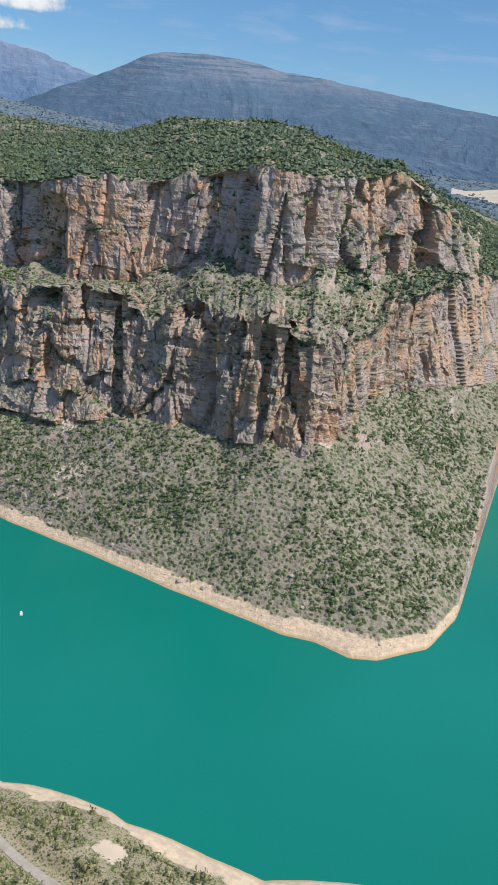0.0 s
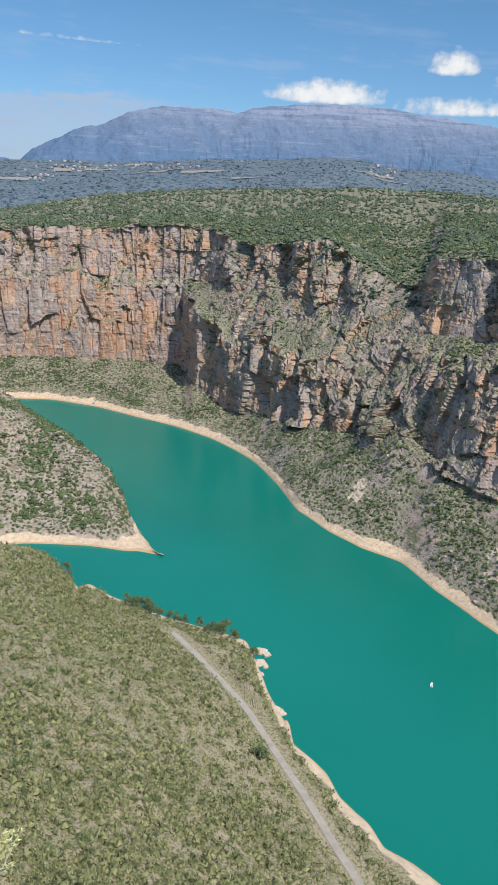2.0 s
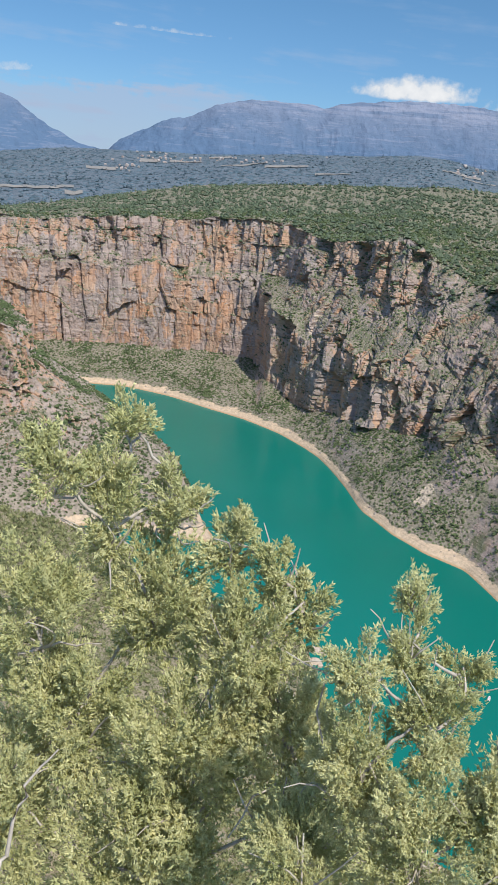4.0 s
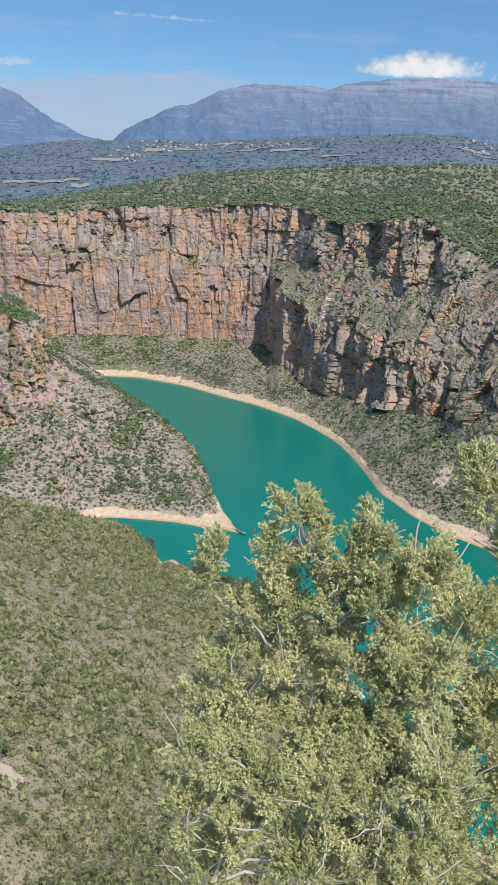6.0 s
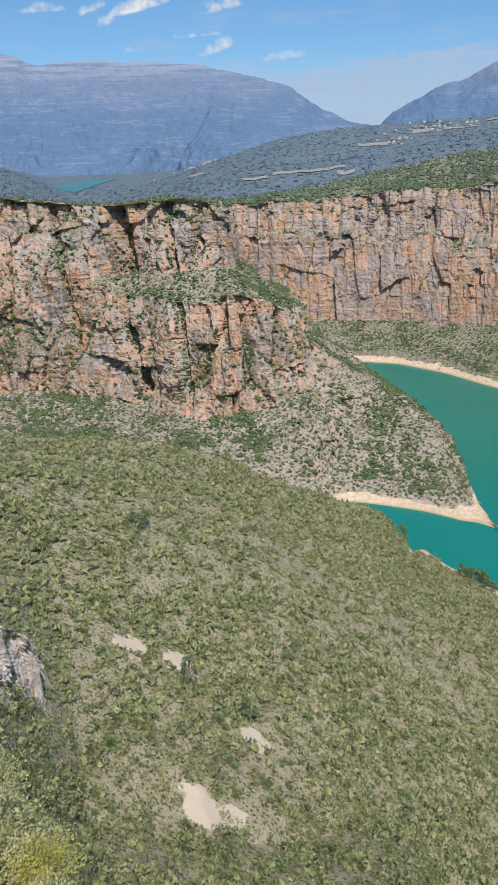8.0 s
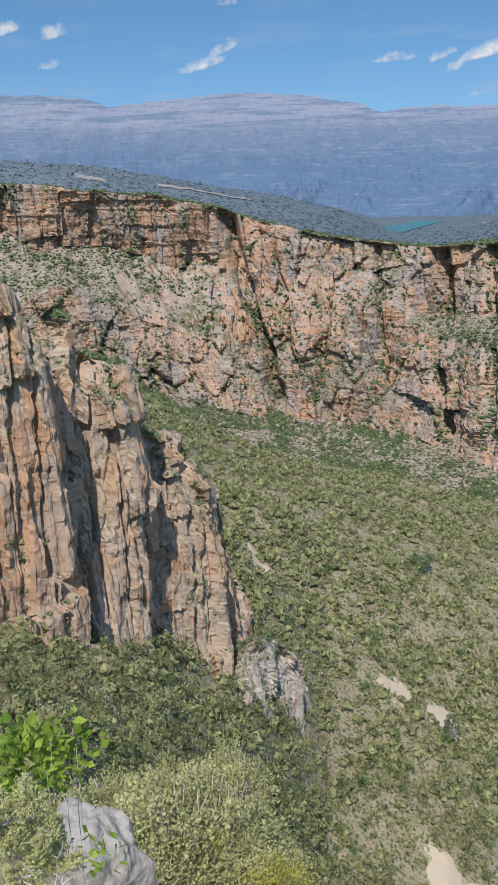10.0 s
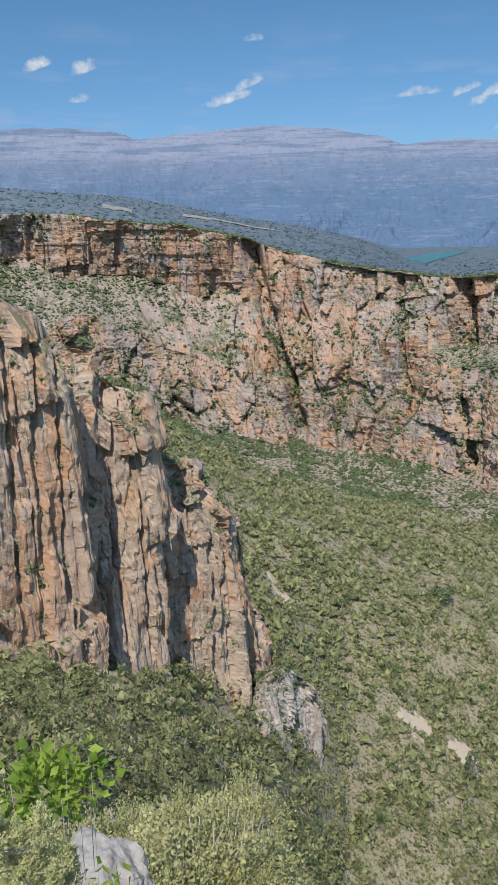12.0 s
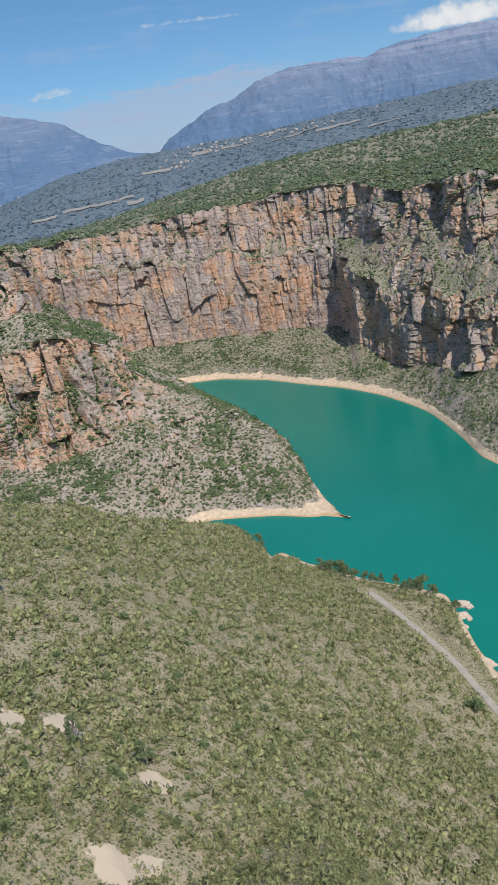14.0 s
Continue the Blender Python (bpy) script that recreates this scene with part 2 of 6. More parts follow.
    flat = n.ramp(n.math("ADD", up, n.math("MULTIPLY", n.math("SUBTRACT", mid, 0.5), 0.25)), *scree)
    for px_, py_, pr_ in bare:
        gap = n.t.nodes.new("ShaderNodeVectorMath")
        gap.operation = "DISTANCE"
        n.link(n.scaled(1.0, 1.0, 0.0), gap.inputs[0])
        gap.inputs[1].default_value = (px_, py_, 0.0)
        d = n.math("ADD", n.math("DIVIDE", gap.outputs["Value"], pr_), n.math("MULTIPLY", n.math("SUBTRACT", n.noise(7.0, 5, 0.7), 0.5), 2.4))
        ground = n.mix(n.ramp(d, 1.1, 0.9), ground, (0.54, 0.44, 0.33))
    c = n.mix(flat, c, ground)
    strand = 0.0
    if sand:
        edge = n.math("ADD", z, n.math("MULTIPLY", n.math("SUBTRACT", n.noise(14, 5, 0.7), 0.5), 7.0))
        beach = n.mix(n.ramp(n.noise(3.0, 6, 0.7), 0.35, 0.65), (0.66, 0.50, 0.34), (0.48, 0.37, 0.26))
        beach = n.mix(n.ramp(z, 1.1, 0.25), beach, (0.48, 0.33, 0.18))
        strand = n.ramp(edge, 4.6, 3.8)
        c = n.mix(strand, c, beach)
    flat = n.math("MULTIPLY", flat, n.math("SUBTRACT", 1.0, strand))
    h = n.math("ADD", n.math("MULTIPLY", fine, 0.55), n.math("ADD", n.math("MULTIPLY", strata, 0.5 * beds), n.math("ADD", n.math("MULTIPLY", n.math("MULTIPLY", lines, face), -0.55), n.math("MULTIPLY", n.math("MULTIPLY", dome, flat), 0.5))))
    return n.done(c, 0.93, n.bump(h, 0.9, 1.8 * scale), 0.1)


def ground_material(name, soil, green, size=5.0, cover=0.5, beach=False, bump=0.6):
    """Dry ground under a close cover of low shrubs."""
    n = Nodes(name)
    z = n.axis("Position", 2)
    fine = n.noise(size * 0.2, 6, 0.72)
    big = n.noise(size * 14, 4, 0.55)
    dome, tint = n.clumps(size)
    dome2, tint2 = n.clumps(size * 0.45)
    c = n.mix(n.ramp(fine, 0.36, 0.64), soil, tuple(v * 0.62 for v in soil))
    c = n.mix(n.ramp(n.noise(size * 0.7, 4), 0.52, 0.62), c, tuple(v * 0.75 for v in soil))
    bush = n.mix(tint, tuple(v * 0.6 for v in green), tuple(v * 1.5 for v in green))
    bush = n.mix(n.math("MULTIPLY", n.ramp(fine, 0.52, 0.36), 0.6), bush, tuple(v * 0.4 for v in green))
    low = n.mix(tint2, tuple(v * 0.8 for v in green), tuple(v * 1.7 for v in green))
    hold = n.math("ADD", cover, n.math("MULTIPLY", n.math("SUBTRACT", big, 0.5), 0.9))
    c = n.mix(n.math("MULTIPLY", n.ramp(dome2, 0.35, 0.6), n.ramp(n.math("SUBTRACT", hold, tint2), -0.05, 0.05)), c, low)
    c = n.mix(n.math("MULTIPLY", n.ramp(dome, 0.25, 0.42), n.ramp(n.math("SUBTRACT", hold, tint), -0.05, 0.05)), c, bush)
    open_ground = 0.0
    if beach:
        for px_, py_, pr_ in BARE:
            gap = n.t.nodes.new("ShaderNodeVectorMath")
            gap.operation = "DISTANCE"
            n.link(n.scaled(1.0, 1.0, 0.0), gap.inputs[0])
            gap.inputs[1].default_value = (px_, py_, 0.0)
            d = n.math("ADD", n.math("DIVIDE", gap.outputs["Value"], pr_), n.math("MULTIPLY", n.math("SUBTRACT", n.noise(4.0, 5, 0.7), 0.5), 2.0))
            patch = n.ramp(d, 1.1, 0.95)
            c = n.mix(patch, c, n.mix(fine, (0.60, 0.49, 0.36), (0.50, 0.40, 0.29)))
            open_ground = n.math("MAXIMUM", open_ground, patch)
        edge = n.math("ADD", z, n.math("MULTIPLY", n.math("SUBTRACT", n.noise(16, 5, 0.7), 0.5), 7.0))
        s = n.mix(n.ramp(n.noise(3.0, 6, 0.7), 0.35, 0.65), (0.66, 0.51, 0.35), (0.50, 0.39, 0.28))
        s = n.mix(n.ramp(z, 1.0, 0.2), s, (0.48, 0.34, 0.19))
        strand = n.ramp(edge, 4.4, 3.8)
        c = n.mix(strand, c, s)
        open_ground = n.math("MAXIMUM", open_ground, strand)
    domes = n.math("MULTIPLY", n.math("ADD", dome, n.math("MULTIPLY", dome2, 0.5)), n.math("SUBTRACT", 1.0, open_ground))
    h = n.math("ADD", domes, n.math("MULTIPLY", fine, 0.4))
    return n.done(c, 0.95, n.bump(h, bump, size * 0.5), 0.08)


def plain_material(name, a, b, size, rough=0.9, spec=0.2, bump=0.3, detail=5, stretch=1.0):
    n = Nodes(name)
    f = n.noise(size, detail, 0.62, stretch)
    g = n.noise(size * 7, 3)
    c = n.mix(n.ramp(f, 0.35, 0.65), a, b)
    c = n.mix(n.math("MULTIPLY", n.ramp(g, 0.4, 0.7), 0.35), c, tuple(v * 0.7 for v in a))
    return n.done(c, rough, n.bump(f, bump, size * 0.4), spec)


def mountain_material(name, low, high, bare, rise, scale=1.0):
    """Distant woods below pale rock bands, many kilometres of haze painted into the colours."""
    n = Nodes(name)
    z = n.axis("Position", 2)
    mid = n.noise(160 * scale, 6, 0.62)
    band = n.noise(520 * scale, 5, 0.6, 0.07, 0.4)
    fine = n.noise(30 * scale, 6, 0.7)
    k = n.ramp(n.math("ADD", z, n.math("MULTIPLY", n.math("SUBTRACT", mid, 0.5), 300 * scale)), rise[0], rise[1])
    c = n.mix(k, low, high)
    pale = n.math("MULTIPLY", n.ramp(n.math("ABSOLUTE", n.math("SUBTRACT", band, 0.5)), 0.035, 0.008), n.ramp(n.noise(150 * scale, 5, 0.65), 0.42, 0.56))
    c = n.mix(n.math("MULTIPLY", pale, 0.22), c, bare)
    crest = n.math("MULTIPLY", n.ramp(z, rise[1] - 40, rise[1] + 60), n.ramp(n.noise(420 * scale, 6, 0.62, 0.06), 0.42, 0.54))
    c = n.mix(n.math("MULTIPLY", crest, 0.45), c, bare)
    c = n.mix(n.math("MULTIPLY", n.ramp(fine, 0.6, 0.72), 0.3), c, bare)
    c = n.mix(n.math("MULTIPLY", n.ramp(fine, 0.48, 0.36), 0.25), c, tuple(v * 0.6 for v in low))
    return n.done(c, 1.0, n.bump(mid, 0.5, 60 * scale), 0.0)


def water_material():
    n = Nodes("reservoir_water")
    big = n.noise(240, 3)
    c = n.mix(n.ramp(big, 0.3, 0.7), (0.002, 0.150, 0.114), (0.004, 0.172, 0.130))
    ripple = n.noise(1.6, 4, 0.6)
    return n.done(c, 0.18, n.bump(ripple, 0.25, 0.25), 0.25)


def leaf_material(name, dark, light, size=1.4, through_light=0.25, vary=0.45):
    n = Nodes(name)
    per = n.geo.outputs["Random Per Island"]
    f = n.noise(size, 3)
    c = n.mix(n.ramp(f, 0.3, 0.7), dark, light)
    c = n.mix(n.math("MULTIPLY", per, vary), c, tuple(v * 0.6 for v in dark))
    n.done(c, 0.75, None, 0.15)
    trans = n.node("ShaderNodeBsdfTranslucent", Color=c)
    both = n.node("ShaderNodeMixShader")
    both.inputs[0].default_value = through_light
    n.link(n.bsdf.outputs[0], both.inputs[1])
    n.link(trans.outputs[0], both.inputs[2])
    n.link(both.outputs[0], n.out.inputs[0])
    return n.mat


BARE = [(-89, 131, 4.2), (-81, 138.5, 4.0), (-59, 132, 3.4), (-58, 103, 4.0), (-120, 119, 3.6), (-70, 138, 1.6), (-53, 107, 2.6), (-125, 122, 2.0), (86, 172, 5.0), (97, 186, 4.0)]
SCARS = [(174, 424, 6), (168, 414, 5), (182, 418, 4), (104, 527, 5), (109, 536, 5), (128, 545, 5), (190, 452, 7), (300, 330, 5), (20, 770, 6)]
ROCK_FAR = rock_material("limestone_far_bank", 0.66, 0.95, grey=(0.44, 0.362, 0.318), soil=(0.325, 0.285, 0.210), green=(0.100, 0.130, 0.056), bare=SCARS)
ROCK_WEST = rock_material("limestone_west_wall", 0.86, 0.95, soil=(0.385, 0.325, 0.25), green=(0.098, 0.115, 0.052), moss=0.85, scree=(0.66, 0.78))
GROUND_NEAR = ground_material("scrub_hillside", (0.43, 0.355, 0.245), (0.150, 0.162, 0.068), 0.9, 0.78, True, 0.25)
PLATEAU = ground_material("wooded_plateau", (0.33, 0.30, 0.22), (0.098, 0.130, 0.075), 5.0, 0.9)
# plain and far woods: haze painted in as blue-grey ground and leaf colours
VALLEY = ground_material("haze_tinted_valley", (0.19, 0.225, 0.25), (0.095, 0.145, 0.170), 16.0, 0.85)
HAZY_WOODS = leaf_material("haze_tinted_woods", (0.075, 0.116, 0.138), (0.115, 0.160, 0.180), 60.0, 0.1)
# the blue of distant haze is put into the mountains' base colours
RIDGE = mountain_material("haze_blue_ridge", (0.080, 0.125, 0.175), (0.090, 0.140, 0.195), (0.27, 0.27, 0.29), (300, 420), 0.6)
MASSIF = mountain_material("haze_blue_massif", (0.105, 0.165, 0.250), (0.150, 0.195, 0.270), (0.34, 0.345, 0.40), (330, 560))
WATER = water_material()
SCRUB_NEAR = leaf_material("dry_scrub_leaves", (0.098, 0.118, 0.050), (0.400, 0.400, 0.190), 2.2, 0.12, 0.25)
SCRUB_FAR = leaf_material("holm_oak_scrub", (0.080, 0.115, 0.050), (0.165, 0.205, 0.090), 6.0, 0.1, 0.3)
# leaf colours lightened and slightly blued to stand for haze over the plateau
WOODS = leaf_material("plateau_woods", (0.098, 0.136, 0.082), (0.180, 0.215, 0.130), 14.0, 0.1)
TREE_LEAF = leaf_material("tree_leaves", (0.115, 0.165, 0.075), (0.260, 0.310, 0.150), 1.5, 0.2, 0.3)
BARK = plain_material("grey_bark", (0.22, 0.18, 0.14), (0.34, 0.30, 0.26), 0.05, 0.95, 0.1, 0.6, 5, 5.0)
ASPHALT = plain_material("worn_pale_asphalt", (0.33, 0.295, 0.24), (0.40, 0.36, 0.30), 0.8, 0.9, 0.2, 0.2)
ROCK_NEAR = rock_material("pinnacle_limestone", 0.62, 0.5, grey=(0.60, 0.465, 0.345), sand=False, scale=0.30, beds=0.25)
ROCK_PALE = rock_material("pale_outcrop_limestone", -0.3, 0.3, grey=(0.60, 0.55, 0.49), sand=False, scale=0.30, moss=0.3, beds=0.25)
JUNIPER = leaf_material("juniper_sprigs", (0.57, 0.58, 0.26), (0.90, 0.86, 0.48), 0.03, 0.30, 0.55)
TWIG = plain_material("pale_twig_bark", (0.44, 0.385, 0.32), (0.62, 0.56, 0.48), 0.012, 0.9, 0.1, 0.5, 5, 4.0)
OAK_LEAF = leaf_material("glossy_oak_leaves", (0.150, 0.250, 0.035), (0.420, 0.520, 0.090), 0.09, 0.35, 0.3)
GORSE = leaf_material("yellow_green_gorse", (0.330, 0.330, 0.075), (0.620, 0.540, 0.120), 0.2, 0.2)
GREY_LEAF = leaf_material("grey_green_broom", (0.340, 0.345, 0.150), (0.600, 0.570, 0.280), 0.4, 0.15)
PALE_ROCK = plain_material("pale_ledge_limestone", (0.44, 0.405, 0.36), (0.30, 0.275, 0.24), 0.07, 0.9, 0.1, 0.8)
PALE_SLAB = plain_material("pale_shore_rock", (0.60, 0.49, 0.38), (0.46, 0.37, 0.28), 1.5)
BOAT_WHITE = plain_material("white_boat_paint", (0.78, 0.78, 0.76), (0.70, 0.70, 0.68), 0.4, 0.4, 0.5, 0.05)
BOAT_SEAT = plain_material("boat_seat", (0.55, 0.45, 0.33), (0.48, 0.39, 0.28), 0.2, 0.6)
BOAT_DARK = plain_material("dark_motor_plastic", (0.03, 0.03, 0.035), (0.05, 0.05, 0.055), 0.1, 0.4, 0.5, 0.05)
FIELD = plain_material("pale_dry_field", (0.31, 0.285, 0.245), (0.25, 0.235, 0.21), 30.0)
MOWN = plain_material("mown_field", (0.50, 0.43, 0.32), (0.44, 0.38, 0.285), 25.0)
SCREE = plain_material("grey_boulders", (0.42, 0.355, 0.30), (0.32, 0.27, 0.23), 2.0)
HOUSE = plain_material("pale_house_walls", (0.46, 0.42, 0.38), (0.40, 0.31, 0.27), 9.0)


# ---- shaping ----
def lattice(ix, iy, iz, seed):
    h = (ix * 374761393 + iy * 668265263 + iz * 2147483647 + seed * 1274126177) & 0xFFFFFFFF
    h = ((h ^ (h >> 13)) * 1274126177) & 0xFFFFFFFF
    h = ((h ^ (h >> 15)) * 2246822519) & 0xFFFFFFFF
    return (h ^ (h >> 16)) / 4294967295.0 * 2 - 1


def vnoise(p, seed=0):
    """Smooth value noise in -1..1 at an (n, 3) array of places."""
    i = np.floor(p).astype(np.int64)
    f = p - i
    f = f * f * f * (f * (f * 6 - 15) + 10)
    total = np.zeros(len(p))
    for dx in (0, 1):
        wx = f[:, 0] if dx else 1 - f[:, 0]
        for dy in (0, 1):
            wy = f[:, 1] if dy else 1 - f[:, 1]
            for dz in (0, 1):
                wz = f[:, 2] if dz else 1 - f[:, 2]
                total += wx * wy * wz * lattice(i[:, 0] + dx, i[:, 1] + dy, i[:, 2] + dz, seed)
    return total


def fbm(p, octaves=4, seed=0, gain=0.5, ridged=False):
    total, amp = np.zeros(len(p)), 1.0
    for k in range(octaves):
        v = vnoise(p * 2.0 ** k + 17.3 * k, seed + k)
        total += amp * (1 - 2 * np.abs(v) if ridged else v)
        amp *= gain
    return total


def knots(az, table, smooth=0.5):
    """A value along the azimuth from (azimuth, value) pairs, softened over that many degrees."""
    a = np.array(sorted(table))
    if smooth <= 0:
        return np.interp(az, a[:, 0], a[:, 1])
    return np.mean([np.interp(az + d * smooth, a[:, 0], a[:, 1]) for d in (-0.8, -0.4, 0, 0.4, 0.8)], axis=0)


def seen(az, table, ranges, smooth=0.5):
    """Range and height of a line that shows at these elevations, at those ranges."""
    e = knots(az, table, smooth)
    r = knots(az, ranges, smooth)
    return r, EYE_H + r * np.tan(np.radians(e))


def sheet(name, verts, rows, cols, material, label="", category="", kind="structure", smooth=False):
    """A mesh over a grid of places; faces look up when columns run to the left."""
    me = bpy.data.meshes.new(name)
    a = np.arange(rows - 1)[:, None] * cols + np.arange(cols - 1)[None, :]
    quads = np.stack([a, a + cols, a + cols + 1, a + 1], -1).reshape(-1, 4)
    me.vertices.add(len(verts))
    me.vertices.foreach_set("co", verts.astype(np.float32).ravel())
    me.loops.add(quads.size)
    me.loops.foreach_set("vertex_index", quads.astype(np.int32).ravel())
    me.polygons.add(len(quads))
    me.polygons.foreach_set("loop_start", np.arange(0, quads.size, 4, dtype=np.int32))
    me.polygons.foreach_set("use_smooth", np.full(len(quads), smooth))
    me.update()
    me.validate()
    me.materials.append(material)
    return tagged(new(name, me), label, category, kind=kind)


def loft(az, lines, steps):
    """Places between lines of (range, height) along the azimuth; how many rows lead to each next line; and each row's number."""
    rr, zz, band = [], [], []
    for k, n in enumerate(steps):
        (r0, z0), (r1, z1) = lines[k], lines[k + 1]
        for f in np.arange(n) / n:
            rr.append(r0 + (r1 - r0) * f)
            zz.append(z0 + (z1 - z0) * f)
            band.append(k + f)
    rr.append(lines[-1][0])
    zz.append(lines[-1][1])
    band.append(len(steps))
    return np.array(rr), np.array(zz), np.array(band)


def world_of(az, r, z):
    a = np.radians(az)[None, :]
    return np.stack([-np.sin(a) * r, np.cos(a) * r, z], -1)


def grid_normals(p):
    du = np.gradient(p, axis=1)
    dv = np.gradient(p, axis=0)
    n = np.cross(dv, du)
    n /= np.linalg.norm(n, axis=2, keepdims=True) + 1e-9
    n[n[..., 2] < 0] *= -1
    return n


def blocks(x, y, layer, seed):
    """Jointed rock in layers: for each place the gap to the next block, a random value of its block, and its height on that block's tilted face."""
    i, j = np.floor(x).astype(np.int64), np.floor(y).astype(np.int64)
    best = np.full(len(x), 99.0)
    second, value, face = best.copy(), np.zeros(len(x)), np.zeros(len(x))
    for dx in (-1, 0, 1):
        for dy in (-1, 0, 1):
            a, b = i + dx, j + dy
            h = [lattice(a, b, layer, seed + k) for k in range(3)]
            ex, ey = a + 0.5 + 0.45 * h[0] - x, b + 0.5 + 0.45 * h[1] - y
            dist = np.hypot(ex, ey)
            closer = dist < best
            second = np.where(closer, best, np.minimum(second, dist))
            value = np.where(closer, h[2], value)
            face = np.where(closer, ex * h[1] + ey * h[0], face)
            best = np.minimum(best, dist)
    return second - best, value, face


def cliffy(p, amount, seed, scale=1.0, cuts=(), dip=0.03, outcrop=None, bedding=1.0, crag=1.0):
    """Weather a lofted bank: jointed columns, blocks and beds where it is steep, hummocks where it is not."""
    n = grid_normals(p)
    steep = np.clip((0.78 - n[..., 2]) / 0.25, 0, 1) * crag
    flat = p.reshape(-1, 3)
    if outcrop is not None:
        knolls = np.clip(1.8 * fbm(flat / 34, 3, seed + 95) + 0.1, 0, 1).reshape(steep.shape)
        steep = np.maximum(steep, outcrop * knolls * np.clip((0.96 - n[..., 2]) / 0.1, 0, 1))
    on = steep.ravel() > 0.03
    q = flat[on] / scale
    q = q + 3.0 * np.stack([vnoise(q / 20 * np.array([1, 1, 0.2]), seed + 50), vnoise(q / 20 * np.array([1, 1, 0.2]), seed + 51), 0.6 * vnoise(q / 40, seed + 52)], -1)
    turned = q @ np.array([[0.87, -0.5, 0], [0.5, 0.87, 0.05], [0.06, -0.04, 1]])
    level = q[:, 2] + dip * q[:, 0]
    layers = [np.floor(level / high + 0.30 * vnoise(q / wide, seed + 40 + wide) + 0.3).astype(np.int64) for high, wide in ((95, 60), (31, 34), (9, 16))]
    gap, own, lean = blocks(turned[:, 0] / 27, turned[:, 1] / 27, layers[0], seed + 1)
    gap2, own2, lean2 = blocks(turned[:, 0] / 10.5, turned[:, 1] / 10.5, layers[1], seed + 11)
    gap3, own3, lean3 = blocks(turned[:, 0] / 4.4, turned[:, 1] / 4.4, layers[2], seed + 21)
    cleft = 0.35 + 0.65 * np.clip(0.5 + 2 * vnoise(q / 30, seed + 25), 0, 1)
    out_ = own * 3.6 + lean * 8 - 3.6 * np.exp(-(gap / 0.06) ** 2) * cleft
    out_ += own2 * 1.5 + lean2 * 3.4 - 1.5 * np.exp(-(gap2 / 0.08) ** 2) * cleft
    out_ += own3 * 0.45 + lean3 * 1.1 - 0.4 * np.exp(-(gap3 / 0.12) ** 2)
    zz = level + 1.2 * vnoise(q / 35, seed + 30)
    hold = np.clip(0.6 + 1.2 * vnoise(q / np.array([60, 60, 25]), seed + 31), 0.1, 1.3)
    for thick, jut in ((11.0, 0.9), (4.3, 0.40)):
        k = zz / thick + 0.25 * vnoise(np.stack([zz / thick * 0.7, zz * 0, zz * 0], -1), seed + 33)
        out_ += bedding * hold * jut * (lattice(np.floor(k).astype(np.int64), np.zeros(len(k), np.int64), np.zeros(len(k), np.int64), seed + 35 + int(thick)) + 0.7 * (k - np.floor(k)) - 0.35)
    out_ += fbm(q / 44 * np.array([1, 1, 0.25]), 2, seed, 0.5) * 5.0 + fbm(q / 3.4, 3, seed + 13, 0.6) * 0.5
    out = np.zeros(len(flat))
    out[on] = out_
    out = out.reshape(steep.shape)
    hollow = np.zeros(len(flat))
    hollow[on] = np.maximum(0.8 * np.exp(-(gap / 0.09) ** 2) * cleft, 0.55 * np.exp(-(gap2 / 0.08) ** 2) * cleft)
    hollow = hollow.reshape(steep.shape)
    h = n.copy()
    h[..., 2] = 0
    h /= np.linalg.norm(h, axis=2, keepdims=True) + 1e-6
    hum = (fbm(flat / scale / 30, 4, seed + 31, 0.5) * 2.4).reshape(steep.shape)
    if len(cuts):
        az_ = np.degrees(np.arctan2(-p[..., 0], p[..., 1]))
        for top, z_top, foot, z_foot, wide, deep in cuts:
            f_ = (p[..., 2] - z_foot) / (z_top - z_foot)
            at = foot + (top - foot) * np.clip(f_, 0, 1)
            ends = np.clip((f_ + 0.12) / 0.15, 0, 1) * np.clip((1.12 - f_) / 0.15, 0, 1)
            wig = 0.5 * wide * vnoise(flat / 14, seed + 90).reshape(steep.shape)
            notch = np.exp(-((az_ - at + wig) / wide) ** 4) * ends
            out = out - deep * notch
            if deep > 0:
                hollow = np.maximum(hollow, notch)
    q2 = p + h * (out * steep * amount * scale)[..., None]
    q2[..., 2] += hum * (1 - steep) * np.clip(amount * 1.4, 0, 1)
    return q2, steep, hollow


# ---- water ----
def water_sheet(name, ring, z, label):
    bm = bmesh.new()
    bm.faces.new([bm.verts.new((x, y, z)) for x, y in ring])
    bmesh.ops.recalc_face_normals(bm, faces=bm.faces)
    me = bpy.data.meshes.new(name)
    bm.to_mesh(me)
    bm.free()
    if me.polygons[0].normal.z < 0:
        me.flip_normals()
    me.materials.append(WATER)
    return tagged(new(name, me), label, "reservoir", kind="structure")


water_sheet("water", [(-700, -400), (1500, -400), (1500, 1250), (-700, 1250)], 0.0, "calm turquoise reservoir filling the canyon floor")

# ---- far bank: shore, scree slope, lower cliff, bench, upper cliff, wooded plateau ----
az = np.arange(-60.0, 29.0, 0.082)
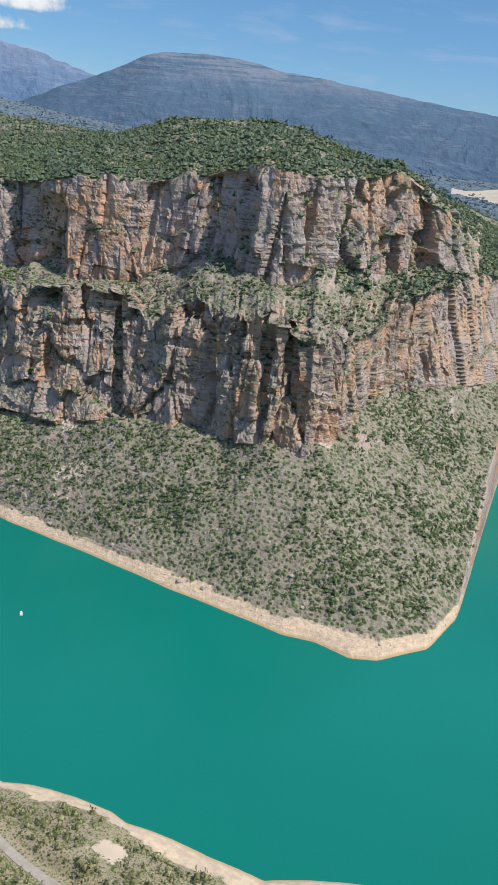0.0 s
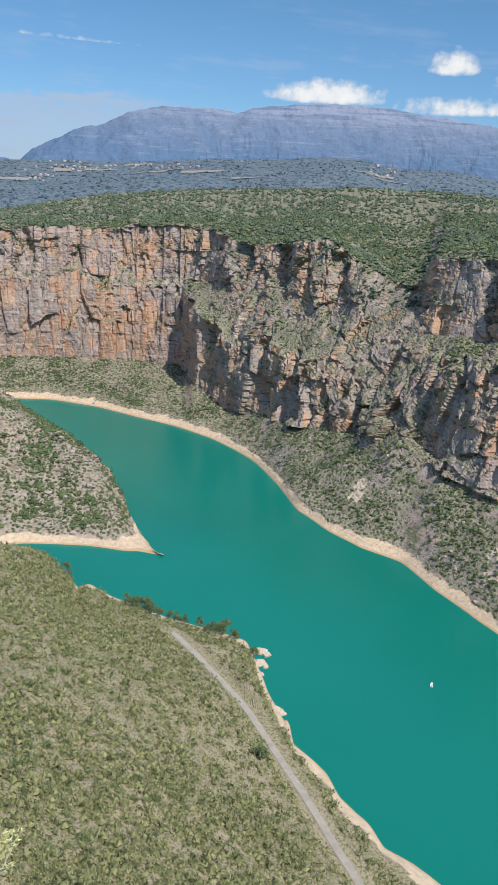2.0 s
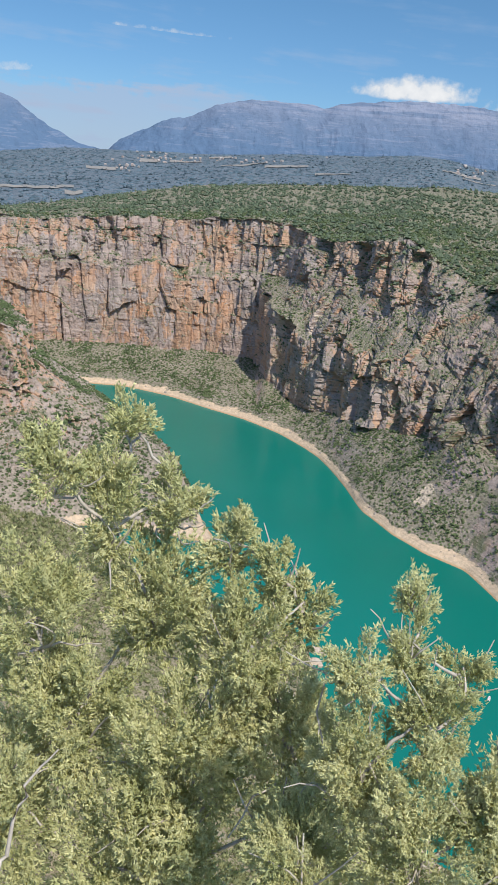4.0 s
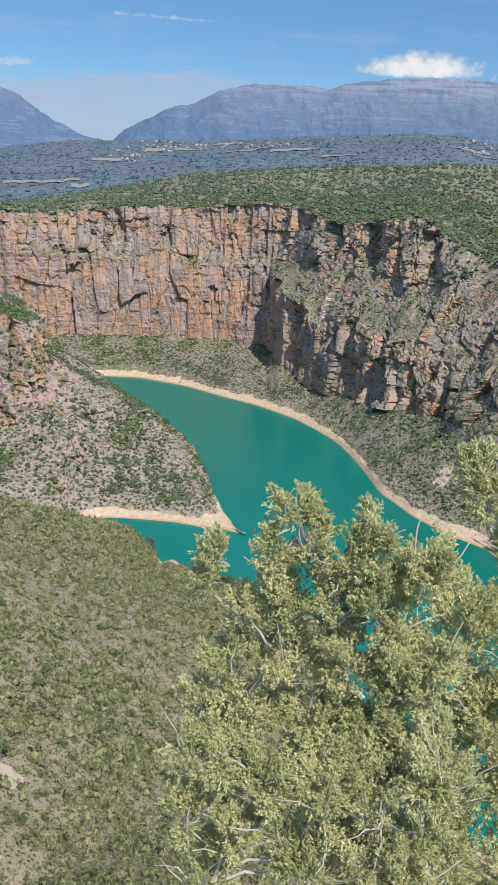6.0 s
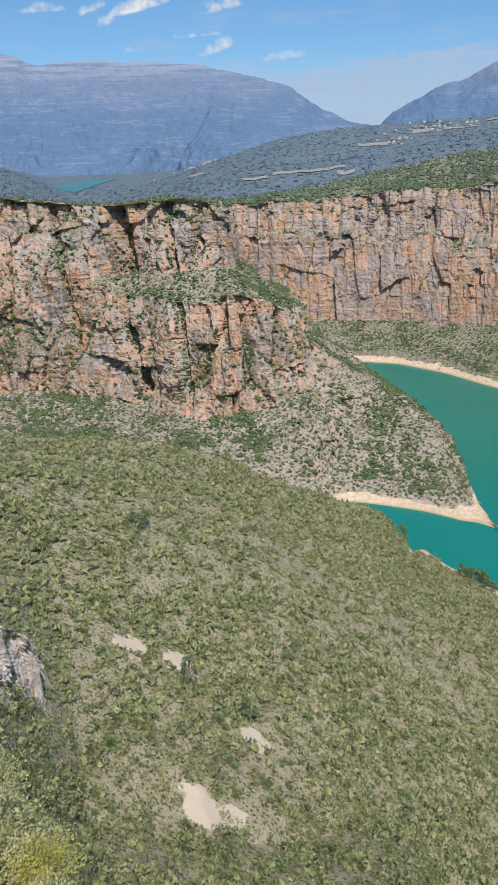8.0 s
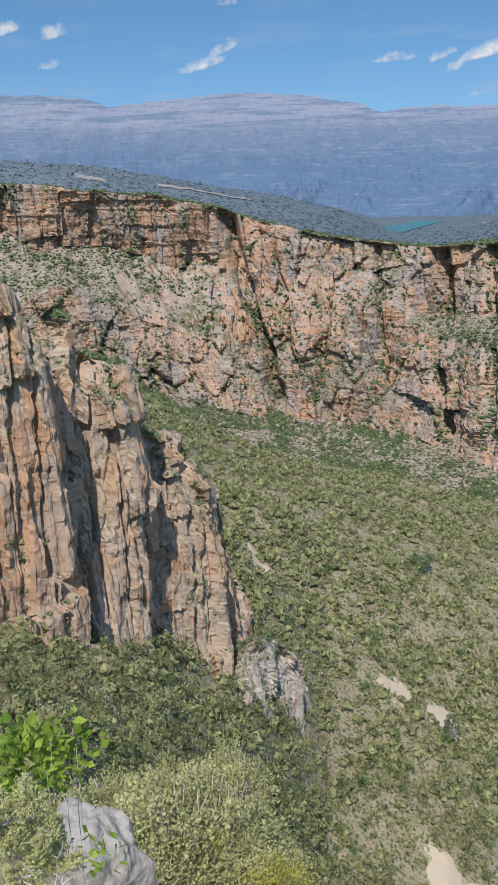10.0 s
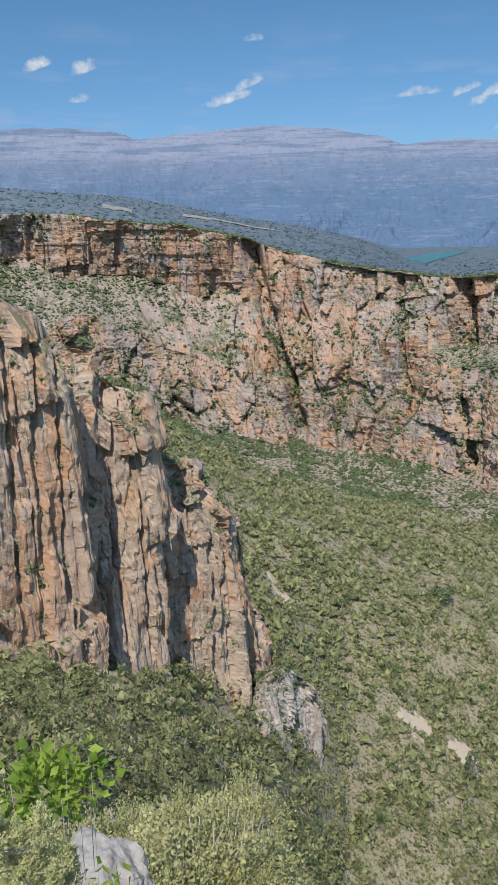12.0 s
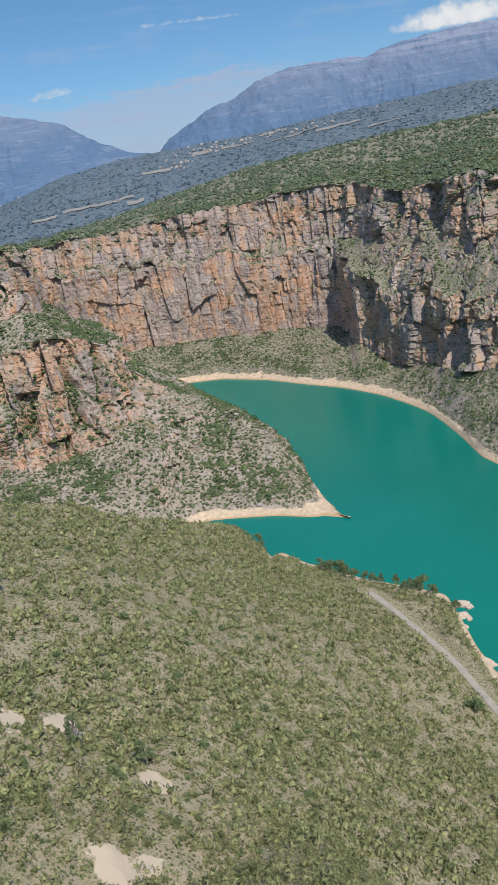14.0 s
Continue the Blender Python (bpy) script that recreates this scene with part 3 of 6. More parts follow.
SHORE = [(-64, 900), (-57.0, 720), (-55.9, 650), (-55.45, 590), (-55.3, 500), (-55.2, 435), (-55.0, 386), (-53.1, 346), (-49.2, 326), (-46.8, 323), (-43.7, 331),
         (-40.8, 333), (-35.8, 348), (-30.9, 366), (-26.1, 391), (-21.6, 419), (-18, 446), (-15.2, 477), (-12, 490), (-9.3, 511), (-6.6, 546), (-5.4, 582), (-4.2, 616),
         (-3.0, 648), (-1.7, 672), (0.3, 705), (2.9, 738), (5.9, 768), (8.9, 805), (12.1, 834), (15.8, 844), (20, 870), (31, 900)]
shore = knots(az, SHORE, 0.4)
base = seen(az, [(-64, -13), (-54, -14.4), (-51, -15.5), (-46.9, -16.1), (-45.4, -17.1), (-44.8, -18.9), (-42, -20.9), (-40.9, -21.9), (-37.7, -21.3), (-34.6, -21.2),
                 (-30.1, -20.4), (-25.8, -20.2), (-21.6, -20.3), (-18.5, -19.4), (-15.4, -17.9), (-13.6, -16.9), (-8.7, -17.15), (-5.2, -16.6), (-0.5, -15.8), (1.7, -14.4),
                 (2.6, -13.0), (5.9, -12.7), (10, -12.5), (15.6, -12.45), (31, -12)],
            [(-64, 760), (-54, 640), (-51, 570), (-46.9, 530), (-45.4, 500), (-44.8, 470), (-42, 440), (-40.9, 432), (-37.7, 438), (-30.1, 463), (-21.6, 496), (-17.5, 528),
             (-13.6, 570), (-8.7, 628), (-5.2, 672), (-0.5, 758), (1.9, 800), (2.5, 875), (5.9, 900), (10, 912), (15.6, 930), (31, 960)], 0.3)
low = seen(az, [(-64, -9), (-53, -9.3), (-49.7, -8.6), (-46, -10.2), (-43.9, -12.5), (-39.8, -13.3), (-36.7, -12), (-33.8, -11.85), (-29.7, -12.5), (-25.6, -11.2), (-21.6, -10.8),
                (-17.8, -12.3), (-15.2, -13.0), (-12.6, -14.2), (-10.9, -13.8), (-8, -13.5), (-5.8, -12.5), (-3.3, -10.6), (-1.5, -11.3), (-0.1, -9.9), (1.9, -9.1), (2.7, -7.4), (5, -7.1), (10, -6.9), (17, -6.6), (31, -6.4)],
           [(-64, 800), (-53, 660), (-49.7, 585), (-46, 522), (-43.9, 478), (-40.5, 446), (-36.7, 456), (-30, 492), (-21.6, 526), (-17.8, 552), (-15, 585), (-12, 612), (-8, 648), (-5, 690),
            (0, 772), (1.9, 816), (2.6, 892), (5.9, 915), (10, 930), (15.6, 946), (31, 975)], 0.3)
up = seen(az, [(-64, -7), (-50.6, -7.5), (-45.7, -8.3), (-43.2, -8.2), (-40.1, -8.9), (-37.8, -10.1), (-36.5, -10), (-33.5, -7.6), (-28.8, -9.8), (-25.6, -10.4), (-22, -10.4), (-20, -9.5),
               (-17.5, -9.8), (-15.5, -9.7), (-14.6, -8.6), (-12.2, -7.5), (-6.2, -7.4), (-1.3, -7.05), (1.5, -6.8), (6, -6.7), (13.8, -6.45), (17.5, -6.1), (31, -6)],
          [(-64, 820), (-54, 690), (-50.6, 625), (-45.7, 572), (-43.2, 538), (-40.1, 505), (-37.5, 486), (-36.5, 490), (-33.5, 520), (-28.8, 545), (-25.6, 548), (-22, 562), (-19.5, 598),
           (-17.5, 606), (-15.6, 622), (-14.6, 642), (-12.2, 674), (-6.2, 736), (-1.3, 812), (1.5, 892), (6, 926), (13.8, 955), (17.5, 966), (31, 990)], 0.25)
rim = seen(az, [(-64, -6.6), (-51.2, -7.1), (-50.3, -5.8), (-48.8, -3.6), (-47, -2.5), (-44.6, -1.4), (-41, -1.9), (-37.3, -2.0), (-36.1, -1.6), (-34.2, -2.2), (-29.2, -3.2), (-25.4, -3.4),
                (-21.7, -3.6), (-18, -4.1), (-16.7, -4.1), (-15.3, -4.4), (-14.6, -6.1), (-12, -6.1), (-10, -4.9), (-8, -3.8), (-6, -3.7), (-2, -4.1), (1.2, -3.25), (4.8, -3.0), (6.8, -3.2),
                (13.7, -3.7), (17.4, -3.9), (24, -4.2), (31, -4.3)],
           [(-64, 835), (-54, 705), (-50.6, 640), (-45.7, 588), (-43.2, 556), (-40.1, 524), (-37.5, 504), (-36.5, 508), (-33.5, 536), (-28.8, 562), (-25.6, 566), (-22, 582), (-19.5, 616),
            (-17.5, 624), (-15.6, 642), (-14.6, 662), (-12.2, 696), (-6.2, 758), (-1.3, 834), (1.5, 912), (6, 946), (13.8, 975), (17.5, 986), (31, 1010)], 0.25)
crown = seen(az, [(-64, -4.5), (-54, -3.6), (-50, -3.2), (-46.5, -2.3), (-44.6, -1.2), (-42.6, -0.6), (-38.6, 0.6), (-34.7, 1.0), (-29, 0.5), (-25.3, -0.7), (-22, -0.4), (-18, 0.0), (-10, 0.1),
                  (2, -0.65), (8, -1.2), (13.6, -2.3), (17.4, -3.0), (24, -4.0), (31, -4.6)],
             [(-64, 1300), (-54, 1250), (-50, 1100), (-47, 760), (-44.6, 690), (-42.6, 720), (-38.6, 745), (-34.7, 760), (-29, 800), (-25.3, 880), (-22, 1250), (-18, 1350), (2, 1400), (17, 1500), (31, 1500)], 0.6)
wave = vnoise(np.stack([az / 2.6, az * 0, az * 0], -1), 33)
broken_part = np.clip((az + 17) / 3, 0, 1) * np.clip((1.2 - az) / 1.5, 0, 1)
notchy = vnoise(np.stack([az / 0.5, az * 0 + 3, az * 0], -1), 36) + 0.6 * vnoise(np.stack([az / 0.2, az * 0 + 7, az * 0], -1), 37)
low = (low[0] + 8 * broken_part + 3 * notchy, low[1] + 7 * wave + 3.5 * notchy)
up = (np.where(az > 2.3, np.maximum(low[0] + 7, 899), up[0]), up[1] + 5 * vnoise(np.stack([az / 1.7, az * 0 + 5, az * 0], -1), 34))
rim = (np.where(az > 2.3, np.maximum(low[0] + 23, 917), rim[0]), rim[1] + 2.5 * vnoise(np.stack([az / 0.9, az * 0 + 9, az * 0], -1), 35))
lines = [(shore - 30, np.full_like(az, -12.0)), (shore, np.full_like(az, -0.1)), (shore + 12, np.full_like(az, 5.0)), base, low, up, rim,
         (rim[0] + 25, rim[1] + 3.5), crown, (crown[0] + 250, crown[1] - 28)]
r, z, band = loft(az, lines, [3, 6, 44, 74, 40, 62, 8, 46, 6])
# recesses and clefts: azimuth and height of the top, of the foot, half width in degrees, depth
BANK_CUTS = [(-21.4, 176, -21.2, 120, 0.9, 12), (-19.0, 190, -19.0, 150, 0.5, 5), (-28.2, 190, -28.0, 150, 0.35, 6), (-32.4, 205, -32.2, 160, 0.4, 7), (-34.9, 205, -34.9, 165, 0.45, 10), (-36.0, 210, -36.1, 165, 0.3, -6),
             (-39.5, 205, -39.4, 165, 0.2, 6), (-42.2, 205, -42.0, 165, 0.5, 8), (-44.9, 200, -44.8, 160, 0.3, 7), (-47.6, 175, -47.6, 150, 0.6, 10), (-33.0, 118, -33.0, 66, 0.35, 7), (-37.2, 118, -37.2, 66, 0.35, 6),
             (-26.0, 120, -26.0, 60, 0.5, 6), (-4.2, 172, -4.2, 140, 0.5, 8), (-1.6, 170, -1.4, 138, 0.5, 9), (-8.4, 172, -8.4, 140, 0.5, 8), (4.6, 178, 4.8, 150, 0.3, 6), (7.4, 168, 7.0, 128, 0.45, 6), (8.6, 120, 8.4, 108, 0.8, 6),
             (13.6, 165, 13.2, 130, 0.3, 7), (-3.6, 104, -3.4, 40, 0.4, 9), (-6.0, 86, -6.0, 40, 0.4, 8), (-8.0, 80, -8.0, 40, 0.3, 5), (-10.5, 78, -10.5, 45, 0.4, 6), (1.0, 108, 1.0, 40, 0.4, 8)]
flank = 0.3 + 0.7 * np.clip((az + 53) / 5, 0, 1)[None, :]
calm = 1 - 0.45 * (np.clip((az + 40) / 3, 0, 1) * np.clip((-13 - az) / 2, 0, 1))[None, :] * (np.clip(band - 4.6, 0, 1) * np.clip(6.6 - band, 0, 1))[:, None]
bank, bank_steep, bank_hollow = cliffy(world_of(az, r, z), flank * calm * (1 - 0.35 * np.clip((az + 2) / 5, 0, 1))[None, :] * np.clip((band - 1.6) / 0.8, 0.0, 1)[:, None] * np.clip((8.6 - band) / 0.8, 0.3, 1)[:, None], 3, 1.0, BANK_CUTS, 0.02, 0.6 * np.clip((az + 48) / 4, 0, 1)[None, :] * np.clip(band - 2.2, 0, 1)[:, None] * (band > 3.5)[:, None] * (band < 6)[:, None], 1.0, np.clip((band - 2.75) / 0.25, 0, 1)[:, None])
bank_steep = np.maximum(bank_steep, 0.25 * (band[:, None] > 3) * (band[:, None] < 6))
BANK = bank
sheet("far_bank", bank.reshape(-1, 3), len(r), len(az), ROCK_FAR, "far canyon bank of banded grey and orange limestone cliffs above scrubby scree", "cliff")

# ---- west wall and its low spit ----
az = np.arange(3.75, 70.0, 0.085)
toe = knots(az, [(3, 450), (3.7, 453), (6, 462), (9.6, 474), (12.7, 480), (16, 488), (20, 485), (25, 490), (31, 520), (42, 540), (55, 520), (76, 480)], 0.3)
toe_z = knots(az, [(3, -1), (12.7, -0.5), (15, 0.5), (18, 7), (25, 22), (31, 28), (42, 32), (55, 75), (76, 90)], 0.5)
cbase = seen(az, [(3, -26.8), (3.7, -26.6), (6, -25.6), (8.1, -23.4), (11, -22), (14, -20.6), (17, -18.9), (19.4, -17.2), (22, -18.6), (24.5, -19.2), (28, -19.3), (33, -17.2), (39.3, -16.3), (45.5, -15.6),
                  (49.3, -14.7), (54.8, -12.8), (64, -11.5), (76, -11)],
             [(3, 455), (3.7, 456), (6, 476), (8.1, 500), (11, 530), (14, 550), (17, 560), (19.4, 570), (22, 556), (24.5, 548), (28, 553), (33, 620), (39.3, 640), (45.5, 648), (49.3, 640), (54.8, 620), (76, 580)], 0.4)
mid = seen(az, [(3, -27), (3.7, -26.8), (6, -24.9), (7, -23.0), (8.06, -21.3), (9.2, -19.85), (11.3, -18.2), (13, -17.6), (16.4, -15.4), (18.9, -13.5), (19.2, -12.6), (20, -11.5), (22, -10.6), (24.2, -10.2),
                (28, -10.4), (33, -10.6), (39.3, -10.6), (45.5, -9.8), (49.3, -9.2), (54.8, -7.2), (64, -5.5), (76, -5)],
           [(3, 456), (3.7, 458), (6, 490), (7, 520), (8.06, 545), (9.2, 560), (11.3, 580), (13, 600), (16.4, 610), (19.2, 600), (22, 585), (24.5, 572), (28, 580), (33, 642), (39.3, 658), (45.5, 668), (54.8, 640), (76, 600)], 0.25)
bench = seen(az, [(3, -27), (3.7, -26.7), (6, -24.8), (7, -22.9), (8.06, -21.2), (9.2, -19.75), (11.3, -18.1), (13, -17.5), (16.4, -15.3), (18.9, -13.4), (19.2, -12.4), (20, -11.3), (22, -10.1), (24.0, -8.7),
                  (25, -8.4), (28, -8.3), (33, -8.3), (36.2, -8.0), (40.2, -7.6), (44.3, -6.8), (46.3, -5.0), (50.3, -4.7), (56.3, -3.7), (64, -1.7), (76, -1.0)],
             [(3, 457), (3.7, 460), (6, 494), (7, 526), (8.06, 553), (9.2, 572), (11.3, 595), (13, 620), (16.4, 640), (19.2, 640), (22, 628), (24.5, 622), (28, 640), (33, 676), (39.3, 690), (45.5, 700), (54.8, 690), (76, 650)], 0.25)
wrim = seen(az, [(3, -27), (3.7, -26.8), (6, -24.9), (7, -23.0), (8.06, -21.3), (9.2, -19.9), (11.3, -18.3), (13, -17.6), (16.4, -15.4), (18.9, -13.5), (19.2, -12.3), (20, -11.1), (22, -9.8), (23.9, -8.4),
                 (24.25, -4.4), (25, -3.95), (28.2, -3.7), (32.1, -3.84), (36, -3.6), (39.9, -3.0), (43.6, -2.1), (47.1, -1.0), (52.1, 0.1), (59.8, 0.8), (63.4, 1.1), (76, 1.5)],
            [(3, 458), (3.7, 462), (6, 498), (7, 530), (8.06, 560), (9.2, 585), (11.3, 612), (13, 640), (16.4, 670), (19.2, 665), (22, 650), (23.9, 640), (24.25, 636), (28, 655), (33, 690), (39.3, 706), (45.5, 716), (54.8, 706), (76, 665)], 0.15)
back = knots(az, [(3, 462), (3.7, 466), (5.5, 487), (6.9, 517), (7.6, 558), (8.3, 600), (9.6, 655), (12.2, 713), (13.4, 780), (15.1, 836), (17, 850), (24, 850), (76, 900)], 0.3)
back = np.maximum(back, wrim[0] + 4)
tall_part = np.clip((az - 24.6) / 1.5, 0, 1)
mid = (mid[0] + 10 * tall_part, mid[1] + tall_part * 16 * vnoise(np.stack([az / 3.1, az * 0, az * 0], -1), 43))
bench = (bench[0] + tall_part * (-9 + 26 * np.clip((az - 45) / 4, 0, 1) + 12 * vnoise(np.stack([az / 4.0, az * 0 + 8, az * 0], -1), 45)), bench[1] + tall_part * 9 * vnoise(np.stack([az / 2.3, az * 0 + 4, az * 0], -1), 44))
bench = (bench[0], np.maximum(bench[1], mid[1] + 1.5 * tall_part))
lines = [(toe - 25, np.minimum(toe_z, 0) - 10), (toe, toe_z), (toe + 7, toe_z + np.clip((cbase[1] - toe_z) * 0.5, 0, 4.5)), cbase, mid, bench, wrim, (wrim[0] + 0.25 * (back - wrim[0]), np.minimum(wrim[1] + 2.0, wrim[1] * 0.98 + 1)),
         (back, np.where(az > 24, wrim[1] - 25, -0.2)), (back + 30, np.where(az > 24, -10.0, -9.0))]
r, z, band = loft(az, lines, [2, 4, 30, 62, 18, 52, 8, 20, 6])
k = np.clip((band - 1.7) / 0.8, 0, 1)[:, None] * np.clip((az[None, :] - 4.5) / 5, 0.15, 1)
WEST_CUTS = [(47.0, 214, 43.4, 55, 0.55, 20), (36.4, 185, 35.8, 100, 0.25, 8), (32.0, 182, 31.2, 45, 0.35, 13), (28.7, 180, 28.0, 60, 0.3, 10), (40.0, 110, 40.6, 60, 0.5, 7), (25.2, 130, 25.0, 90, 0.5, 6),
             (23.3, 105, 22.9, 60, 0.45, 8), (21.0, 105, 20.9, 60, 0.35, 9), (50.2, 215, 50.0, 160, 0.3, 7), (53.5, 220, 53.0, 170, 0.3, 6), (26.8, 85, 26.9, 55, 0.7, 7), (42.6, 190, 42.0, 150, 0.25, 5)]
west, west_steep, west_hollow = cliffy(world_of(az, r, z), k, 11, 1.0, WEST_CUTS, 0.03, 1.2 * np.clip(4.2 - band, 0, 1)[:, None], 1.6)
WEST = west
sheet("west_wall", west.reshape(-1, 3), len(r), len(az), ROCK_WEST, "tall orange and grey limestone wall with gullies and a low spit", "cliff")

# ---- hillside below the viewpoint ----
az = np.arange(-80.0, 86.0, 0.24)
EDGE = [(-110, 260), (-70, 215), (-42, 193), (-36.8, 199), (-32.3, 206), (-28.1, 212), (-26.8, 217), (-23.1, 226), (-19.6, 233), (-16.8, 237), (-15.3, 247), (-12.4, 258), (-11.2, 270), (-7.8, 286), (-7.2, 298),
        (-7.5, 305), (-5.6, 318), (-4.7, 336), (-3.4, 363), (-1.6, 368), (3, 382), (5.8, 398), (7.7, 407), (9.6, 426), (12.3, 410), (16.8, 372), (21.3, 348), (25.5, 336), (30, 326), (33.6, 318), (40, 306), (45, 300), (50, 292), (55, 286), (65, 280), (112, 280)]
edge = knots(az, EDGE, 0.3)
edge_e = knots(az, [(-110, -42), (12.3, -26.3), (16.8, -25.2), (21.3, -24.1), (25.5, -22.1), (30, -20.9), (33.6, -20.2), (40, -19.3), (45, -18.2), (50, -16), (55, -13), (62, -10), (112, -8)], 0.5)
edge_z = np.where(az < 10.5, -0.1, np.where(az > 13, EYE_H + edge * np.tan(np.radians(edge_e)), -0.1 + (az - 10.5) / 2.5 * 32))
ROAD_N = (0.92, 0.40)


def slope_z(x, y):
    """The even hillside that falls towards the road and the shore."""
    return 12 + 0.70 * (127 - ROAD_N[0] * x - ROAD_N[1] * y)


def on_slope(fr):
    rr = edge * fr
    a = np.radians(az)
    return rr, np.clip(slope_z(-np.sin(a) * rr, np.cos(a) * rr), 3, 168)


r1, z1 = on_slope(0.34)
r2, z2 = on_slope(0.66)
z2 = z2 * 0.75 + 0.25 * (z1 + edge_z) / 2
spur = EYE_H - r1 * np.tan(np.radians(knots(az, [(40, 40), (46, 38), (50, 36), (54, 33), (58, 30), (62, 29), (70, 26), (112, 22)], 0.5)))
w_spur = np.clip((az - 40) / 6, 0, 1)
z1 = z1 * (1 - w_spur) + np.maximum(z1, spur) * w_spur
z2 = np.minimum(z2, EYE_H + r2 * np.tan(np.radians(edge_e - np.where(az > 12, 2.2, 0.5))))
shoreside = np.clip((12 - az) / 4, 0, 1)
r3 = edge - 34 * shoreside - 30 * (1 - shoreside)
z3 = np.where(shoreside > 0, np.minimum(12.0, z2 * 0.8), edge_z + 4)
z3 = shoreside * np.minimum(12.0, z2) + (1 - shoreside) * (edge_z * 0.8 + z2 * 0.2)
one = np.ones_like(az)
ledge_up = np.clip((az - 46) / 4, 0, 1)
lines = [(one * 0.02, one * (EYE_H - 1.65)), (one * 1.2, one * (EYE_H - 1.75)), (one * 4.0, EYE_H - 7.0 + 1.5 * ledge_up), (one * 9.0, EYE_H - 18 + 10.7 * ledge_up), (one * 16, EYE_H - 30 + 9.0 * ledge_up), (one * 34, knots(az, [(-88, 150), (30, 150), (40, 158), (48, 172), (56, 188), (64, 200), (90, 205)], 1.0)), (r1, z1), (r2, z2), (r3, z3),
         (edge - 7 * shoreside, edge_z + 3.2 * shoreside), (edge, edge_z), (edge + 40, edge_z - 16 - 14 * (1 - shoreside)), (edge + 110, np.minimum(edge_z - 60, -8))]
r, z, band = loft(az, lines, [2, 8, 14, 20, 26, 44, 46, 30, 20, 8, 8, 8])
hill = world_of(az, r, z)
q = hill.reshape(-1, 3)
hum = (fbm(q / 38, 4, 61) * 2.2 + fbm(q / 7, 3, 67) * 0.5).reshape(r.shape)
crag = fbm(q / np.array([4.0, 4.0, 9.0]), 4, 63, 0.55, ridged=True).reshape(r.shape) * 1.1 * np.clip((az - 38) / 10, 0.12, 1)[None, :] * np.clip((band - 3.2) / 1.2, 0, 1)[:, None] * np.clip((6.4 - band) / 0.8, 0, 1)[:, None]
hill[..., 2] += crag
lift = hum * np.clip((band - 4.5) / 1.5, 0, 1)[:, None] * np.clip((10.2 - band) / 2.0, 0.06, 1)[:, None]
hill[..., 2] += lift
# a level bed for the road
ROAD = [(3.0, 351), (1.56, 337), (-0.92, 313), (-3.46, 292), (-5.6, 271), (-7.78, 253), (-10.0, 237), (-12.35, 221), (-15.2, 206), (-18, 191), (-21, 180), (-28, 165), (-40, 148)]
u = np.linspace(0, 1, 400)
ra = np.interp(u, np.linspace(0, 1, len(ROAD)), [p[0] for p in ROAD])
rr_ = np.interp(u, np.linspace(0, 1, len(ROAD)), [p[1] for p in ROAD])
soften = np.ones(25) / 25
pad = lambda v: np.convolve(np.concatenate([np.full(12, v[0]), v, np.full(12, v[-1])]), soften, "valid")
road_xy = np.stack([pad(-np.sin(np.radians(ra)) * rr_), pad(np.cos(np.radians(ra)) * rr_)], -1)
road_z = 12.0 + 2.0 * u * (1 - u)
near = (hill[..., 2] < 45) & (hill[..., 2] > 1) & (band[:, None] > 5)
idx = np.argwhere(near)
pts = hill[near][:, :2]
dist = np.full(len(pts), 99.0)
hz = np.zeros(len(pts))
for k in range(0, len(pts), 20000):
    d = np.linalg.norm(pts[k:k + 20000, None, :] - road_xy[None, ::2, :], axis=2)
    j = d.argmin(1)
    dist[k:k + 20000] = d[np.arange(len(j)), j]
    hz[k:k + 20000] = road_z[::2][j]
w = np.clip((9.0 - dist) / 5.0, 0, 1)
hill[idx[:, 0], idx[:, 1], 2] = hill[near][:, 2] * (1 - w) + (hz - 0.25) * w
HILL = hill
sheet("ground", hill.reshape(-1, 3), len(r), len(az), GROUND_NEAR, "dry scrub-covered hillside falling to the reservoir shore", "hillside")

# the hill goes on behind the viewpoint
az_b = np.concatenate([np.arange(85.8, 120, 2.0), np.arange(120, 240, 6.0), np.arange(240, 280.1, 2.0)])
w_l = np.clip((az_b - 86) / 34, 0, 1)[None, :]
w_r = np.clip((280 - az_b) / 40, 0, 1)[None, :]
flat_r = np.hypot(HILL[..., 0], HILL[..., 1])
z_l, z_r = HILL[:, -1, 2][:, None], HILL[:, 0, 2][:, None]
r_l, r_r = flat_r[:, -1][:, None], flat_r[:, 0][:, None]
top_z = EYE_H - 1.65 - 0.03 * r_l ** 1.0
ease = lambda v: v * v * (3 - 2 * v)
k_l, k_r = ease(w_l), ease(w_r)
z_b = z_l * (1 - k_l) + z_r * (1 - k_r) + top_z * (k_l + k_r - 1)
r_b = r_l + (r_r - r_l) * (1 - w_r) ** 1.0
back_hill = world_of(az_b, np.broadcast_to(r_b, z_b.shape), z_b)
back_hill[..., 2] += (fbm(back_hill.reshape(-1, 3) / 30, 4, 65) * 1.5).reshape(z_b.shape) * np.clip(r_b / 40, 0, 1) * np.clip(k_l * k_r * 4, 0, 1)
sheet("ground_back", back_hill.reshape(-1, 3), z_b.shape[0], z_b.shape[1], GROUND_NEAR, "dry scrubby hilltop behind the viewpoint", "hillside")

